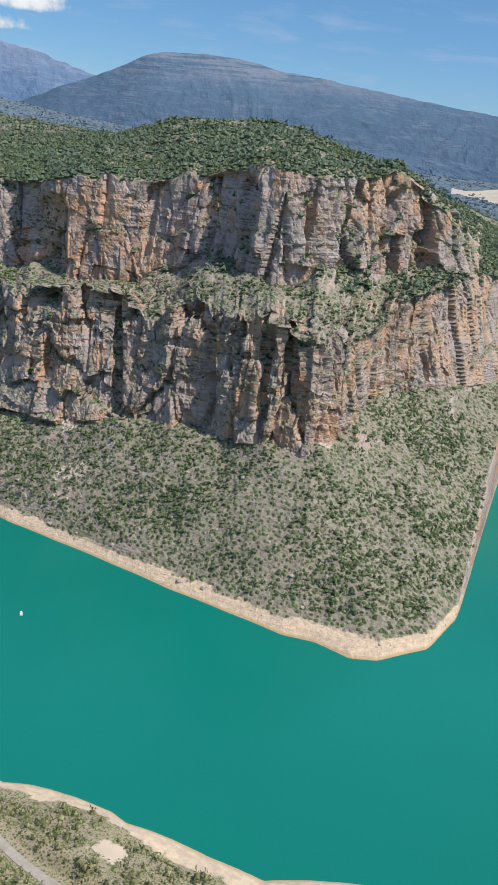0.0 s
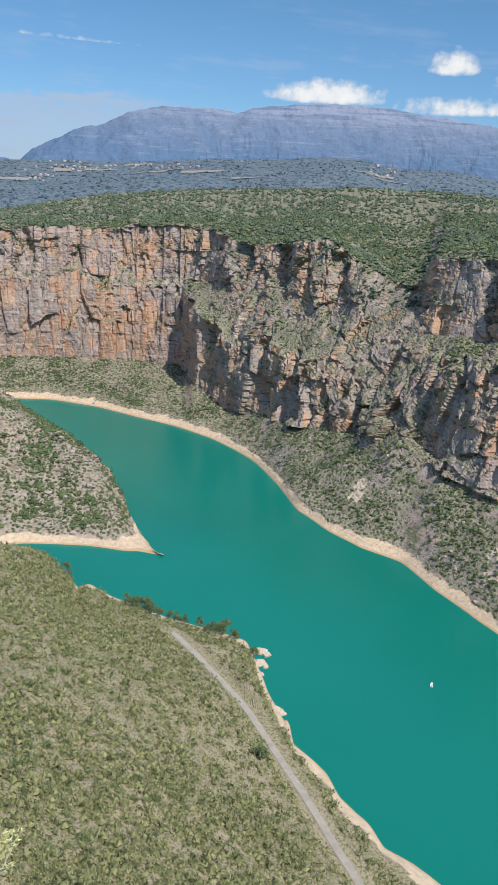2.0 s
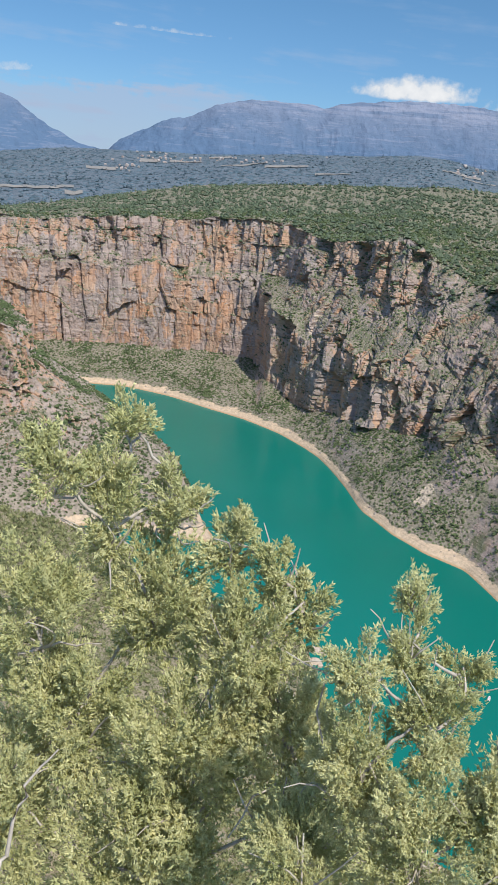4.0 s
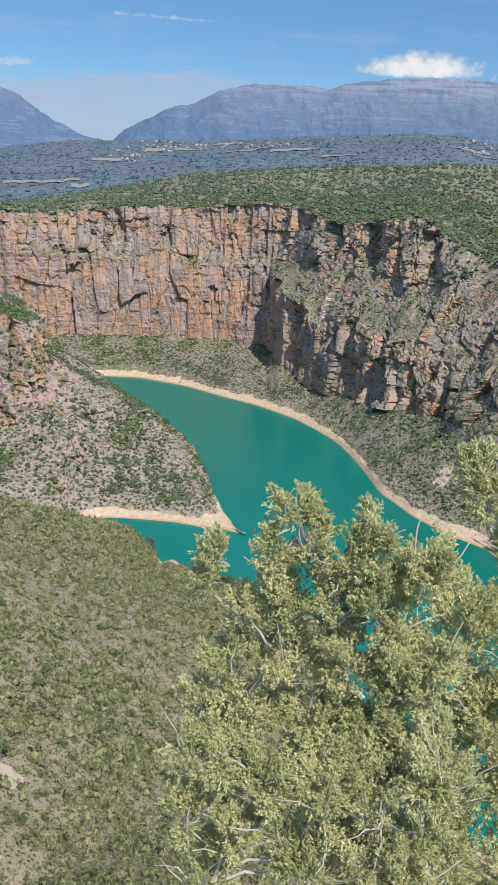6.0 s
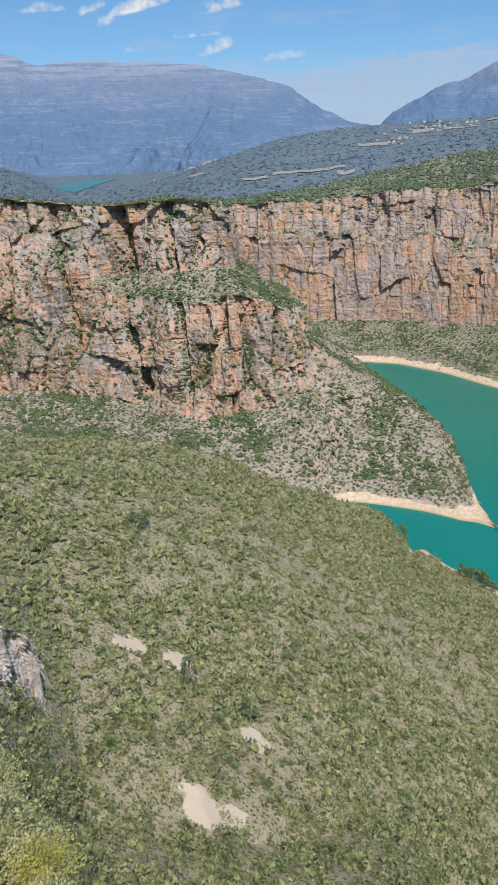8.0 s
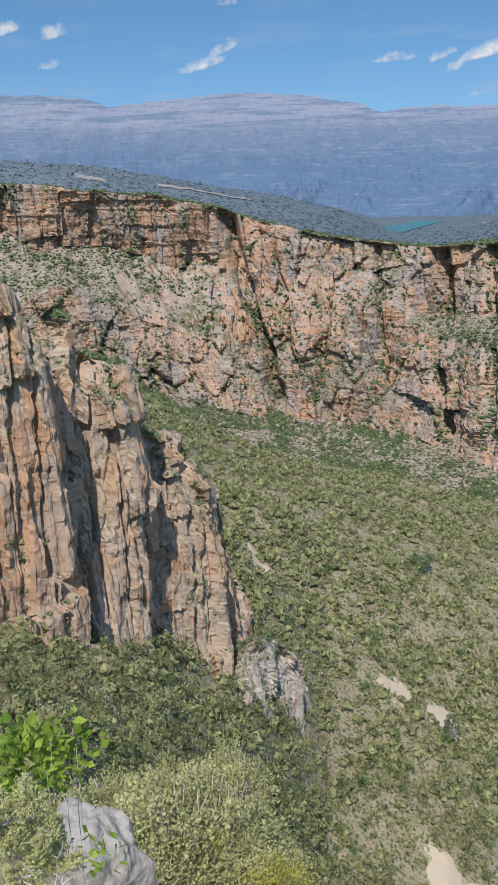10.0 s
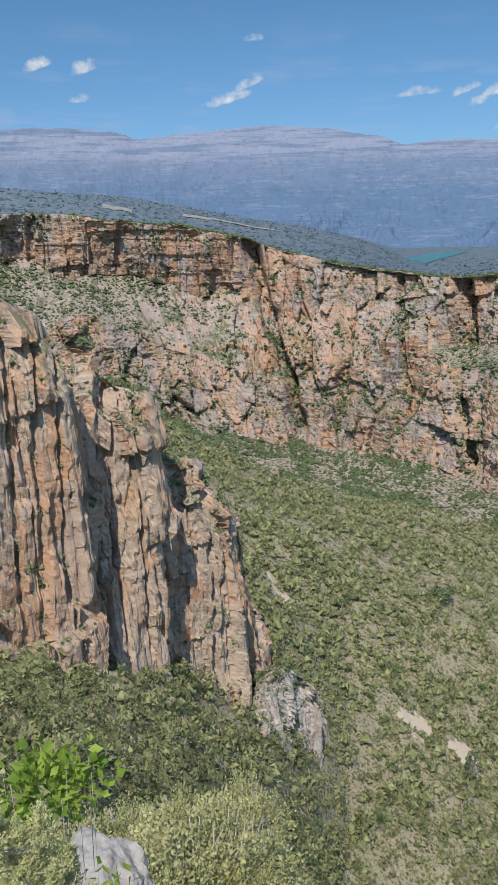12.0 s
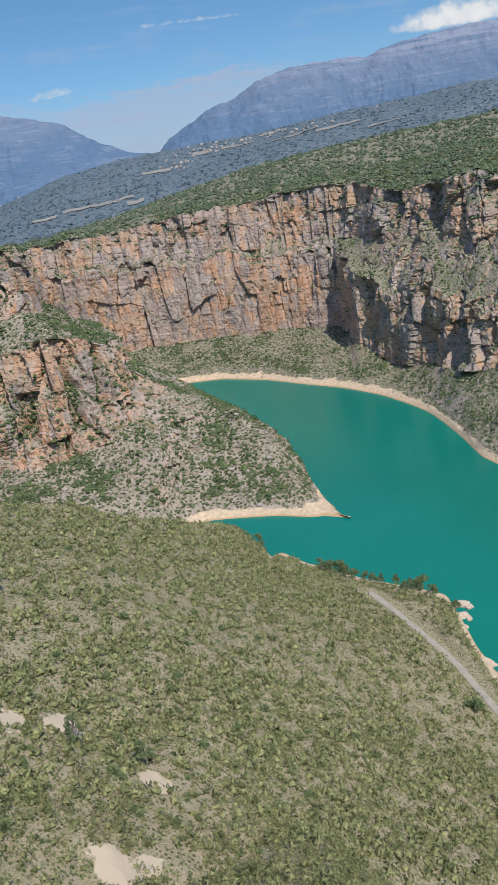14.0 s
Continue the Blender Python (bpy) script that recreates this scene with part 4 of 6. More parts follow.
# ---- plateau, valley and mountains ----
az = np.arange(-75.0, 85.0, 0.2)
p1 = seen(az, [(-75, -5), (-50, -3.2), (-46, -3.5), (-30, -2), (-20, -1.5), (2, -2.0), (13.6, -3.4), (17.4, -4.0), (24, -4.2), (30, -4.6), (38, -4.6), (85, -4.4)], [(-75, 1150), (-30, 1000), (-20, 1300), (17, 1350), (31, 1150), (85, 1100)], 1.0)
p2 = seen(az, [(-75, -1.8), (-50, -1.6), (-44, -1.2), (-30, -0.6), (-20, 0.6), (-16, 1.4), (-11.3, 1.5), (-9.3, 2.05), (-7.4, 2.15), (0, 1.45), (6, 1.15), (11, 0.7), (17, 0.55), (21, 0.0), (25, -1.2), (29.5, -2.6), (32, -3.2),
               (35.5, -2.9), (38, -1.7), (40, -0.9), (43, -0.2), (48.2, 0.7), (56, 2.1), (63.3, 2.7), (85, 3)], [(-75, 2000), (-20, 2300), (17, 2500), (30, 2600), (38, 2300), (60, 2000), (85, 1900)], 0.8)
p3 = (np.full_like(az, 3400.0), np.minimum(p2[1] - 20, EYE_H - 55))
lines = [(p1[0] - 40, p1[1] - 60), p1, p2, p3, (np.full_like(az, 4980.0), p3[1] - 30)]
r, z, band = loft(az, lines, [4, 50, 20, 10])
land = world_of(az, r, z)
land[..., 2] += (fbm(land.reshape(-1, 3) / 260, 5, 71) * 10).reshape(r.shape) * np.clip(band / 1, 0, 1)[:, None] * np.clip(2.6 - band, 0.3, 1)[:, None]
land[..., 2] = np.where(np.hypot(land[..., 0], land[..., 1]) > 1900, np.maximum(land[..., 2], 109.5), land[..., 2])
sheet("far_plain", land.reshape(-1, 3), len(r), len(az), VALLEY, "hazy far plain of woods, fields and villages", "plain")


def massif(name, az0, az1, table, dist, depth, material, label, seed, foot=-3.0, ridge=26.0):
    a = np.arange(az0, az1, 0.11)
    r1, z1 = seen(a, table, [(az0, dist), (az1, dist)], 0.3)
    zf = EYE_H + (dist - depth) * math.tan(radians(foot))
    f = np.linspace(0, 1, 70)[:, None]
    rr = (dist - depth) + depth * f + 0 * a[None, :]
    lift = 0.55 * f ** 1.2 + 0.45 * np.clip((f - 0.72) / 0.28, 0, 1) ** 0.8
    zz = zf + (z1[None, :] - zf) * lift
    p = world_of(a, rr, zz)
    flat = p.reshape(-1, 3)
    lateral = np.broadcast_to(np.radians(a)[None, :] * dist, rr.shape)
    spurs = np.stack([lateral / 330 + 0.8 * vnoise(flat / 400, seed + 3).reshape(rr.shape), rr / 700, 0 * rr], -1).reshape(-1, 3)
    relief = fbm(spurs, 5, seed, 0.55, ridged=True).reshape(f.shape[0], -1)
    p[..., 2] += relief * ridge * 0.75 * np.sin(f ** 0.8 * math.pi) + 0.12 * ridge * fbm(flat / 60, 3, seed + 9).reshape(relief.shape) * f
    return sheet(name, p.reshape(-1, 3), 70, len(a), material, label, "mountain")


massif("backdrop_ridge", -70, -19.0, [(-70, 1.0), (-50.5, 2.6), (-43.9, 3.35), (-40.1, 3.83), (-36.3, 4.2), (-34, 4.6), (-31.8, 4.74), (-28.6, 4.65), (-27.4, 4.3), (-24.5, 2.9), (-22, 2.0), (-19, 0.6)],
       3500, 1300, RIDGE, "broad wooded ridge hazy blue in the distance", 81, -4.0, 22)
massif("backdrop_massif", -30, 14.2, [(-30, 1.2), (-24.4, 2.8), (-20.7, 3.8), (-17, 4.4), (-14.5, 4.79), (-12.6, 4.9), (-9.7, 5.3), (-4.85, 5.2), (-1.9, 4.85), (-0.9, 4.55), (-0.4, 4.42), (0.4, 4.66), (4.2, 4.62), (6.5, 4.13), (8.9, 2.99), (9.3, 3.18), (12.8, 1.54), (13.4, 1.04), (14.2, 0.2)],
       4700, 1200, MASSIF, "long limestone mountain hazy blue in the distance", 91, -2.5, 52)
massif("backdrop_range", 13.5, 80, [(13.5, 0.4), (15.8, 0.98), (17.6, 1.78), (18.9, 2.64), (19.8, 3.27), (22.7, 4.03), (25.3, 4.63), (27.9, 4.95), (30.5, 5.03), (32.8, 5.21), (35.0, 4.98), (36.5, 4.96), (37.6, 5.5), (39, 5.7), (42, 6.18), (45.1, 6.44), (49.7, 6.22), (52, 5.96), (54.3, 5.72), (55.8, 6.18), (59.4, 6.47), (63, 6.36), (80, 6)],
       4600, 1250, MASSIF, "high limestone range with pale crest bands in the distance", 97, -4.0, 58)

# a farther reach of the reservoir in the valley
water_sheet("water_far", [(-math.sin(radians(a_)) * r_, math.cos(radians(a_)) * r_) for a_, r_ in ((38.6, 2150), (36.8, 2120), (35.0, 2250), (33.6, 2600), (31.8, 3150), (33.2, 3230), (35.6, 2800), (37.0, 2420))], 111.0, "far turquoise arm of the reservoir in the valley")


def hill_z(a_, r_):
    """Height of the near hillside at azimuths and ranges."""
    a_, r_ = np.atleast_1d(a_), np.atleast_1d(r_)
    i_ = np.clip(((a_ + 80.0) / 0.24).round().astype(int), 0, HILL.shape[1] - 1)
    flat_r = np.hypot(HILL[..., 0], HILL[..., 1])
    return np.array([np.interp(rr1, flat_r[:, k_], HILL[:, k_, 2]) for k_, rr1 in zip(i_, r_)])


# ---- helpers for things ----
rng = np.random.default_rng(5)


def soup(name, verts, faces, material, parent=None, smooth=False):
    """One mesh object from arrays of places and equal-sided faces."""
    me = bpy.data.meshes.new(name)
    verts, faces = np.asarray(verts, float), np.asarray(faces, int)
    me.vertices.add(len(verts))
    me.vertices.foreach_set("co", verts.astype(np.float32).ravel())
    me.loops.add(faces.size)
    me.loops.foreach_set("vertex_index", faces.astype(np.int32).ravel())
    me.polygons.add(len(faces))
    me.polygons.foreach_set("loop_start", np.arange(0, faces.size, faces.shape[1], dtype=np.int32))
    me.polygons.foreach_set("use_smooth", np.full(len(faces), smooth))
    me.update()
    me.materials.append(material)
    ob = new(name, me)
    if parent:
        ob.parent = parent
    return ob


def part(name, bm, material, parent, label=""):
    me = bpy.data.meshes.new(name)
    bm.to_mesh(me)
    bm.free()
    me.materials.append(material)
    ob = new(name, me)
    ob.parent = parent
    return tagged(ob, label)


def ball(level):
    bm = bmesh.new()
    bmesh.ops.create_icosphere(bm, subdivisions=level, radius=1.0)
    bm.verts.ensure_lookup_table()
    v = np.array([p.co[:] for p in bm.verts])
    f = np.array([[p.index for p in q.verts] for q in bm.faces])
    bm.free()
    return v, f


def sample(grid, count, keep=None, up_min=0.5, steep=None, on_cliff=0.10, hollow=None):
    """Random places on a grid sheet, evenly by area, where it is not too steep."""
    a, b, c = grid[:-1, :-1], grid[1:, :-1], grid[:-1, 1:]
    n = np.cross(c - a, b - a)
    area = np.linalg.norm(n, axis=2)
    up = np.abs(n[..., 2]) / (area + 1e-9)
    w = area * (up > up_min)
    if steep is not None:
        w = w * (on_cliff + (1 - steep[:-1, :-1]) ** 2)
    if hollow is not None:
        w = w * hollow[:-1, :-1] ** 2 * (steep[:-1, :-1] > 0.5)
    if keep is not None:
        w = w * keep(a)
    w = w.ravel() / w.sum()
    i = rng.choice(len(w), count, p=w)
    iy, ix = np.divmod(i, a.shape[1])
    s, t = rng.random((2, count))
    p = a[iy, ix] + (b - a)[iy, ix] * s[:, None] + (c - a)[iy, ix] * t[:, None]
    return p, up[iy, ix]


OCTA = (np.array([(1, 0, 0), (0, 1, 0), (-1, 0, 0), (0, -1, 0), (0, 0, 1), (0.2, 0.1, -0.9)], float), np.array([(0, 1, 4), (1, 2, 4), (2, 3, 4), (3, 0, 4), (1, 0, 5), (2, 1, 5), (3, 2, 5), (0, 3, 5)]))


def leafy(leaves, size, core=0.72, squash=0.75):
    """A unit shrub: a ragged core and loose leaf clumps round it."""
    v, f = OCTA
    v = v * (core * (0.75 + 0.5 * rng.random((len(v), 1)))) * np.array([1, 1, squash])
    if leaves:
        d = rng.normal(size=(leaves, 3))
        d /= np.linalg.norm(d, axis=1, keepdims=True)
        d[:, 2] = np.abs(d[:, 2]) * 1.1 - 0.35
        c = d * (0.70 + 0.42 * rng.random((leaves, 1))) * np.array([1, 1, squash])
        t = c[:, None, :] + rng.normal(size=(leaves, 3, 3)) * size
        k = len(v) + np.arange(leaves * 3).reshape(-1, 3)
        v, f = np.concatenate([v, t.reshape(-1, 3)]), np.concatenate([f, k])
    v[:, 2] += 0.35
    return v, f


def scrub(name, places, sizes, templates, material, label, category="scrub", tall=1.0):
    """A cover of many shrubs, one mesh."""
    vs, fs, at = [], [], 0
    pick = rng.integers(0, len(templates), len(places))
    turn = rng.random(len(places)) * 6.283
    for k, (v, f) in enumerate(templates):
        m = np.flatnonzero(pick == k)
        c, s = np.cos(turn[m])[:, None], np.sin(turn[m])[:, None]
        sc = sizes[m][:, None]
        wide = sc * (0.8 + 0.4 * rng.random((len(m), 1)))
        x = (v[None, :, 0] * c - v[None, :, 1] * s) * wide
        y = (v[None, :, 0] * s + v[None, :, 1] * c) * sc
        z = v[None, :, 2] * sc * tall * (0.75 + 0.5 * rng.random((len(m), 1)))
        p = np.stack([x, y, z], -1) + places[m][:, None, :]
        vs.append(p.reshape(-1, 3))
        fs.append((f[None] + (at + np.arange(len(m)) * len(v))[:, None, None]).reshape(-1, 3))
        at += len(m) * len(v)
    return tagged(soup(name, np.concatenate(vs), np.concatenate(fs), material), label, category, kind="stuff")


# ---- scrub on the slopes ----
def near_keep(p):
    flat = p.reshape(-1, 3)
    dist = np.hypot(flat[:, 0], flat[:, 1])
    thick = 0.80 + fbm(flat / 9, 3, 301) * 0.5 + 0.5 * np.clip((dist - 230) / 60, 0, 1)
    az_ = np.degrees(np.arctan2(-flat[:, 0], flat[:, 1]))
    ok = (flat[:, 2] > 5.0) & (dist > 22) & (az_ > -50) & (az_ < 75) & (dist < 420)
    d = np.min(np.linalg.norm(flat[:, None, :2] - road_xy[None, ::5, :], axis=2), axis=1)
    for bx, by, br in BARE:
        d = np.minimum(d, np.where(np.hypot(flat[:, 0] - bx, flat[:, 1] - by) < br * 0.95, 0, 99))
    return (np.clip(thick, 0.06, 1.2) * ok * (d > 5.5)).reshape(p.shape[:2])


fine_bits = [leafy(92, 0.078, 0.34) for _ in range(6)]
near_bits = [leafy(40, 0.130, 0.45) for _ in range(6)]
mid_bits = [leafy(15, 0.21, 0.55) for _ in range(6)]
p, up_ = sample(HILL, 50000, near_keep, 0.3)
q, _ = sample(HILL, 1500, lambda a_: near_keep(a_) * (np.hypot(a_[..., 0], a_[..., 1]) < 75) * (a_[..., 0] < -0.9 * a_[..., 1]), 0.1)
close_by, _ = sample(HILL, 11000, lambda a_: near_keep(a_) * (np.hypot(a_[..., 0], a_[..., 1]) < 210) * (np.hypot(a_[..., 0], a_[..., 1]) > 70) * (a_[..., 0] < 40), 0.3)
p = np.concatenate([p, q, close_by])
far_off = np.hypot(p[:, 0], p[:, 1])
closest, close = far_off < 76, (far_off >= 76) & (far_off < 135)
size = 0.42 + 1.95 * rng.random(len(p)) ** 3.0
scrub("hillside_scrub", p[close], size[close], near_bits, SCRUB_NEAR, "dense dry olive-green shrubs on the upper hillside", tall=1.2)
scrub("hillside_scrub", p[closest], size[closest], fine_bits, SCRUB_NEAR, "dry grey-green shrubs on the steep ground below the ledge")
scrub("hillside_scrub", p[far_off >= 135], size[far_off >= 135], mid_bits, SCRUB_NEAR, "dense dry olive-green shrubs covering the hillside", tall=1.2)


def far_keep(p):
    flat = p.reshape(-1, 3)
    thick = 0.5 + fbm(flat / 22, 4, 311) * 0.8
    dist = np.hypot(flat[:, 0], flat[:, 1])
    ok = (flat[:, 2] > 6.5) & (dist < 1000)
    return (np.clip(thick, 0.08, 1.2) * ok).reshape(p.shape[:2])


far_bits = [leafy(5, 0.34, 0.8) for _ in range(6)]
p, up_ = sample(BANK, 62000, far_keep, 0.45, bank_steep)
q, _ = sample(BANK, 2200, far_keep, 0.05, bank_steep, 1.0, bank_hollow)
p = np.concatenate([p, q])
scrub("scree_scrub", p, 0.55 + 1.5 * rng.random(len(p)) ** 2.2, far_bits, SCRUB_FAR, "dark evergreen shrubs dotting the scree and ledges")
p, up_ = sample(WEST, 30000, far_keep, 0.25, west_steep, 0.85)
q, _ = sample(WEST, 7500, far_keep, 0.05, west_steep, 1.0, west_hollow)
thicket = lambda a_: far_keep(a_) * (fbm(a_.reshape(-1, 3) / 16, 3, 333).reshape(a_.shape[:2]) > 0.18) * (a_[..., 2] < 120)
t_, _ = sample(WEST, 9000, thicket, 0.35, west_steep, 0.3)
p = np.concatenate([p, q, t_])
scrub("west_wall_scrub", p, 0.6 + 1.9 * rng.random(len(p)) ** 2.2, far_bits, SCRUB_FAR, "dark evergreen shrubs on scree and ledges of the wall")


def plateau_keep(p):
    flat = p.reshape(-1, 3)
    dist = np.hypot(flat[:, 0], flat[:, 1])
    thick = 0.7 + fbm(flat / 70, 3, 321) * 0.5
    return (np.clip(thick, 0.1, 1) * (dist > 500) * (flat[:, 2] > 140) / (dist / 700) ** 1.3).reshape(p.shape[:2])


p, up_ = sample(BANK, 16000, plateau_keep, 0.75)
scrub("plateau_woods", p, 1.6 + 2.2 * rng.random(len(p)), far_bits, WOODS, "low evergreen woods covering the plateau", "woods")


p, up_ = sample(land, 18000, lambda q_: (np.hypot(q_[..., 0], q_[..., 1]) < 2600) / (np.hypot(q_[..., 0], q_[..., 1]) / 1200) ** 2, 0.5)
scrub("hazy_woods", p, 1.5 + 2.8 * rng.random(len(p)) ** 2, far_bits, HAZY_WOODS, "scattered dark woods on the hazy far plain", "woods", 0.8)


lump_v, lump_f = ball(1)
lumps = [(lump_v * (0.7 + 0.6 * rng.random((len(lump_v), 1))) * np.array([1.2, 1, 0.7]), lump_f) for _ in range(4)]
p, up_ = sample(WEST, 800, lambda q_: ((q_[..., 2] > 4) & (q_[..., 2] < 62)).astype(float), 0.4, west_steep)
scrub("scree_boulders", p, 0.6 + 2.2 * rng.random(len(p)) ** 4, lumps, SCREE, "grey limestone boulders on the scree", "boulders", 1.0)
p, up_ = sample(BANK, 900, lambda q_: ((q_[..., 2] > 1) & (q_[..., 2] < 45)).astype(float), 0.4, bank_steep)
scrub("scree_boulders", p, 0.4 + 1.2 * rng.random(len(p)) ** 4, lumps, SCREE, "pale boulders along the far shore", "boulders", 1.0)


# ---- the road ----
def road_strip(name, half, lift, material, label):
    d = np.gradient(road_xy, axis=0)
    d /= np.linalg.norm(d, axis=1, keepdims=True)
    nrm = np.stack([-d[:, 1], d[:, 0]], -1)
    rows_ = []
    for s, dz in ((-half - 0.3, -0.4), (-half, 0.0), (0.0, 0.06), (half, 0.0), (half + 0.3, -0.4)):
        q = road_xy + nrm * s
        rows_.append(np.concatenate([q, (road_z + lift + dz)[:, None]], 1))
    v = np.stack(rows_, 0)
    return sheet(name, v.reshape(-1, 3), 5, len(road_xy), material, label, "road")


road_strip("road", 1.4, 0.02, ASPHALT, "narrow pale asphalt road along the shore")


# ---- rock pinnacles beside the viewpoint ----
FINS = []


def fin(name, az0, az1, crest, r_crest, r_foot, seed, label, deep=14.0, cuts=(), material=ROCK_NEAR):
    a = np.arange(az0, az1, 0.07)
    cr, cz = seen(a, crest, r_crest, 0.12)
    fr = knots(a, r_foot, 0.3)
    fz = np.minimum(hill_z(a, fr) - 1.0, cz - 1.0)
    shoulder = (fr + (cr - fr) * 0.65, fz + (cz - fz) * 0.86)
    lines_ = [(fr - 3, fz - 6), (fr, fz), shoulder, (cr, cz), (cr + deep * 0.3, cz - 0.5), (cr + deep * 0.6, (cz + fz) / 2), (cr + deep, fz - 25)]
    r_, z_, b_ = loft(a, lines_, [3, 60, 20, 5, 12, 12])
    p_, steep_, hollow_ = cliffy(world_of(a, r_, z_), np.clip(b_ - 0.2, 0.1, 1)[:, None], seed, 0.34, cuts, 0.03, None, 0.35)
    FINS.append((p_, steep_, hollow_))
    return sheet(name, p_.reshape(-1, 3), len(r_), len(a), material, label, "rock pinnacle", kind="structure")


fin("rock_pinnacle", 45.6, 54.9, [(45.6, -35), (46.0, -31), (46.6, -28.6), (47.2, -26.3), (48.0, -23.1), (48.8, -20.6), (50.4, -19.4), (51.1, -18.5), (51.5, -16.9), (52.3, -16.7), (52.7, -17.6), (53.3, -17.0), (54.3, -16.9), (54.9, -19)],
    [(45.6, 129), (50, 120), (54.9, 116)], [(45.6, 123), (50, 110), (54.9, 103)], 401, "weathered orange limestone pinnacle rising from the scrub", 14.0,
    [(51.2, 194, 50.2, 150, 0.20, 4.0), (49.0, 186, 48.5, 150, 0.12, 2.4), (53.0, 196, 53.2, 168, 0.14, 2.6), (47.6, 170, 47.2, 148, 0.12, 1.8), (50.4, 176, 49.7, 160, 0.5, 2.2)])
fin("rock_pinnacle", 54.5, 60.4, [(54.5, -20), (54.9, -16.8), (55.2, -14.4), (55.5, -12.2), (55.9, -11.3), (57.0, -10.8), (58.0, -10.4), (58.4, -9.9), (58.9, -8.6), (59.4, -8.0), (60.0, -9.5), (60.4, -14)],
    [(54.5, 108), (60.4, 103)], [(54.5, 97), (60.4, 92)], 411, "tall orange limestone tower with vertical cracks", 14.0,
    [(56.4, 208, 55.8, 176, 0.14, 3.4), (57.6, 210, 57.9, 178, 0.16, 3.2), (58.9, 213, 59.0, 180, 0.16, 3.0)])
fin("rock_pinnacle", 59.8, 72.0, [(59.8, -22), (60.2, -16), (60.7, -10.5), (61.2, -8.2), (62.1, -7.1), (63.2, -7.0), (64.4, -6.2), (68, -4), (72, -2)],
    [(59.8, 94), (72, 84)], [(59.8, 86), (72, 74)], 421, "grey and orange limestone cliff with bushes at its foot", 14.0,
    [(61.6, 222, 61.4, 180, 0.14, 3.2), (62.9, 224, 63.2, 184, 0.2, 3.4), (64.6, 224, 64.6, 184, 0.2, 3.0)])
fin("rock_outcrop", 41.8, 48.6, [(41.8, -36), (42.1, -33.4), (43, -32.6), (44, -32.0), (45, -31.4), (46, -31.6), (47.5, -32.3), (48.6, -34)],
    [(41.8, 129), (45, 120), (48.6, 115)], [(41.8, 122.5), (45, 114.5), (48.6, 108)], 431, "pale grey limestone outcrop at the pinnacle foot", 7.0, [(45.4, 168, 45.3, 145, 0.12, 1.6), (43.6, 165, 43.6, 145, 0.12, 1.2)], ROCK_PALE)

for p_, steep_, hollow_ in FINS:
    front = lambda q_: np.ones(q_.shape[:2]) * (np.arange(q_.shape[0]) < 90)[:, None]
    ledges, _ = sample(p_, 150, front, 0.45, steep_, 0.3)
    clefts, _ = sample(p_, 170, front, 0.02, steep_, 1.0, hollow_)
    at_ = np.concatenate([ledges, clefts])
    scrub("pinnacle_scrub", at_, 0.25 + 0.85 * rng.random(len(at_)) ** 2.5, near_bits, TREE_LEAF, "dark green shrubs rooted in cracks of the pinnacle", tall=1.2)


# ---- plants close to the viewpoint ----
def tubes(paths, material, name, parent, sides=5):
    """Tapered stems along paths of (place, radius), one mesh."""
    vs, fs, at = [], [], 0
    for path in paths:
        pts = np.array([p for p, _ in path], float)
        rad = np.array([r for _, r in path])
        d = np.gradient(pts, axis=0)
        d /= np.linalg.norm(d, axis=1, keepdims=True) + 1e-9
        side = np.cross(d, (0.3, 0.2, 0.9))
        side /= np.linalg.norm(side, axis=1, keepdims=True) + 1e-9
        other = np.cross(d, side)
        ang = np.arange(sides) / sides * 6.283
        ring = pts[:, None] + (side[:, None] * np.cos(ang)[None, :, None] + other[:, None] * np.sin(ang)[None, :, None]) * rad[:, None, None]
        vs.append(ring.reshape(-1, 3))
        for k in range(len(pts) - 1):
            for j in range(sides):
                a, b = at + k * sides + j, at + k * sides + (j + 1) % sides
                fs.append((a, b, b + sides, a + sides))
        at += len(pts) * sides
    return soup(name, np.concatenate(vs), np.array(fs), material, parent, True)


def bent(a, b, r0, r1, wobble, n=9):
    a, b = np.array(a, float), np.array(b, float)
    f = np.linspace(0, 1, n)[:, None]
    sag = rng.normal(size=(1, 3)) * wobble * np.sin(f * math.pi) + rng.normal(size=(n, 3)) * wobble * 0.25 * np.sin(f * math.pi)
    p = a + (b - a) * f + sag
    return [(p[k], r0 + (r1 - r0) * k / (n - 1)) for k in range(n)]


def sprig(length, twigs, thick):
    """A juniper sprig: short scaly twigs along an axis, each a slim three-sided spike."""
    vs, fs = [], []
    for k in range(twigs):  # each twig a slim spike
        u_ = (k + 1) / twigs
        root = np.array([0, 0, length * u_ * 0.8]) + rng.normal(size=3) * length * 0.13 * (1.2 - u_)
        d = rng.normal(size=3) * 0.6
        d[2] = abs(d[2]) * 0.5 + 0.7
        d /= np.linalg.norm(d)
        tip = root + d * length * rng.uniform(0.17, 0.27)
        s_ = np.cross(d, rng.normal(size=3))
        s_ /= np.linalg.norm(s_)
        o_ = np.cross(d, s_)
        b = len(vs)
        vs += [root + s_ * thick, root - s_ * thick * 0.5 + o_ * thick * 0.87, root - s_ * thick * 0.5 - o_ * thick * 0.87, tip]
        fs += [(b, b + 1, b + 3), (b + 1, b + 2, b + 3), (b + 2, b, b + 3)]
    return np.array(vs), np.array(fs)


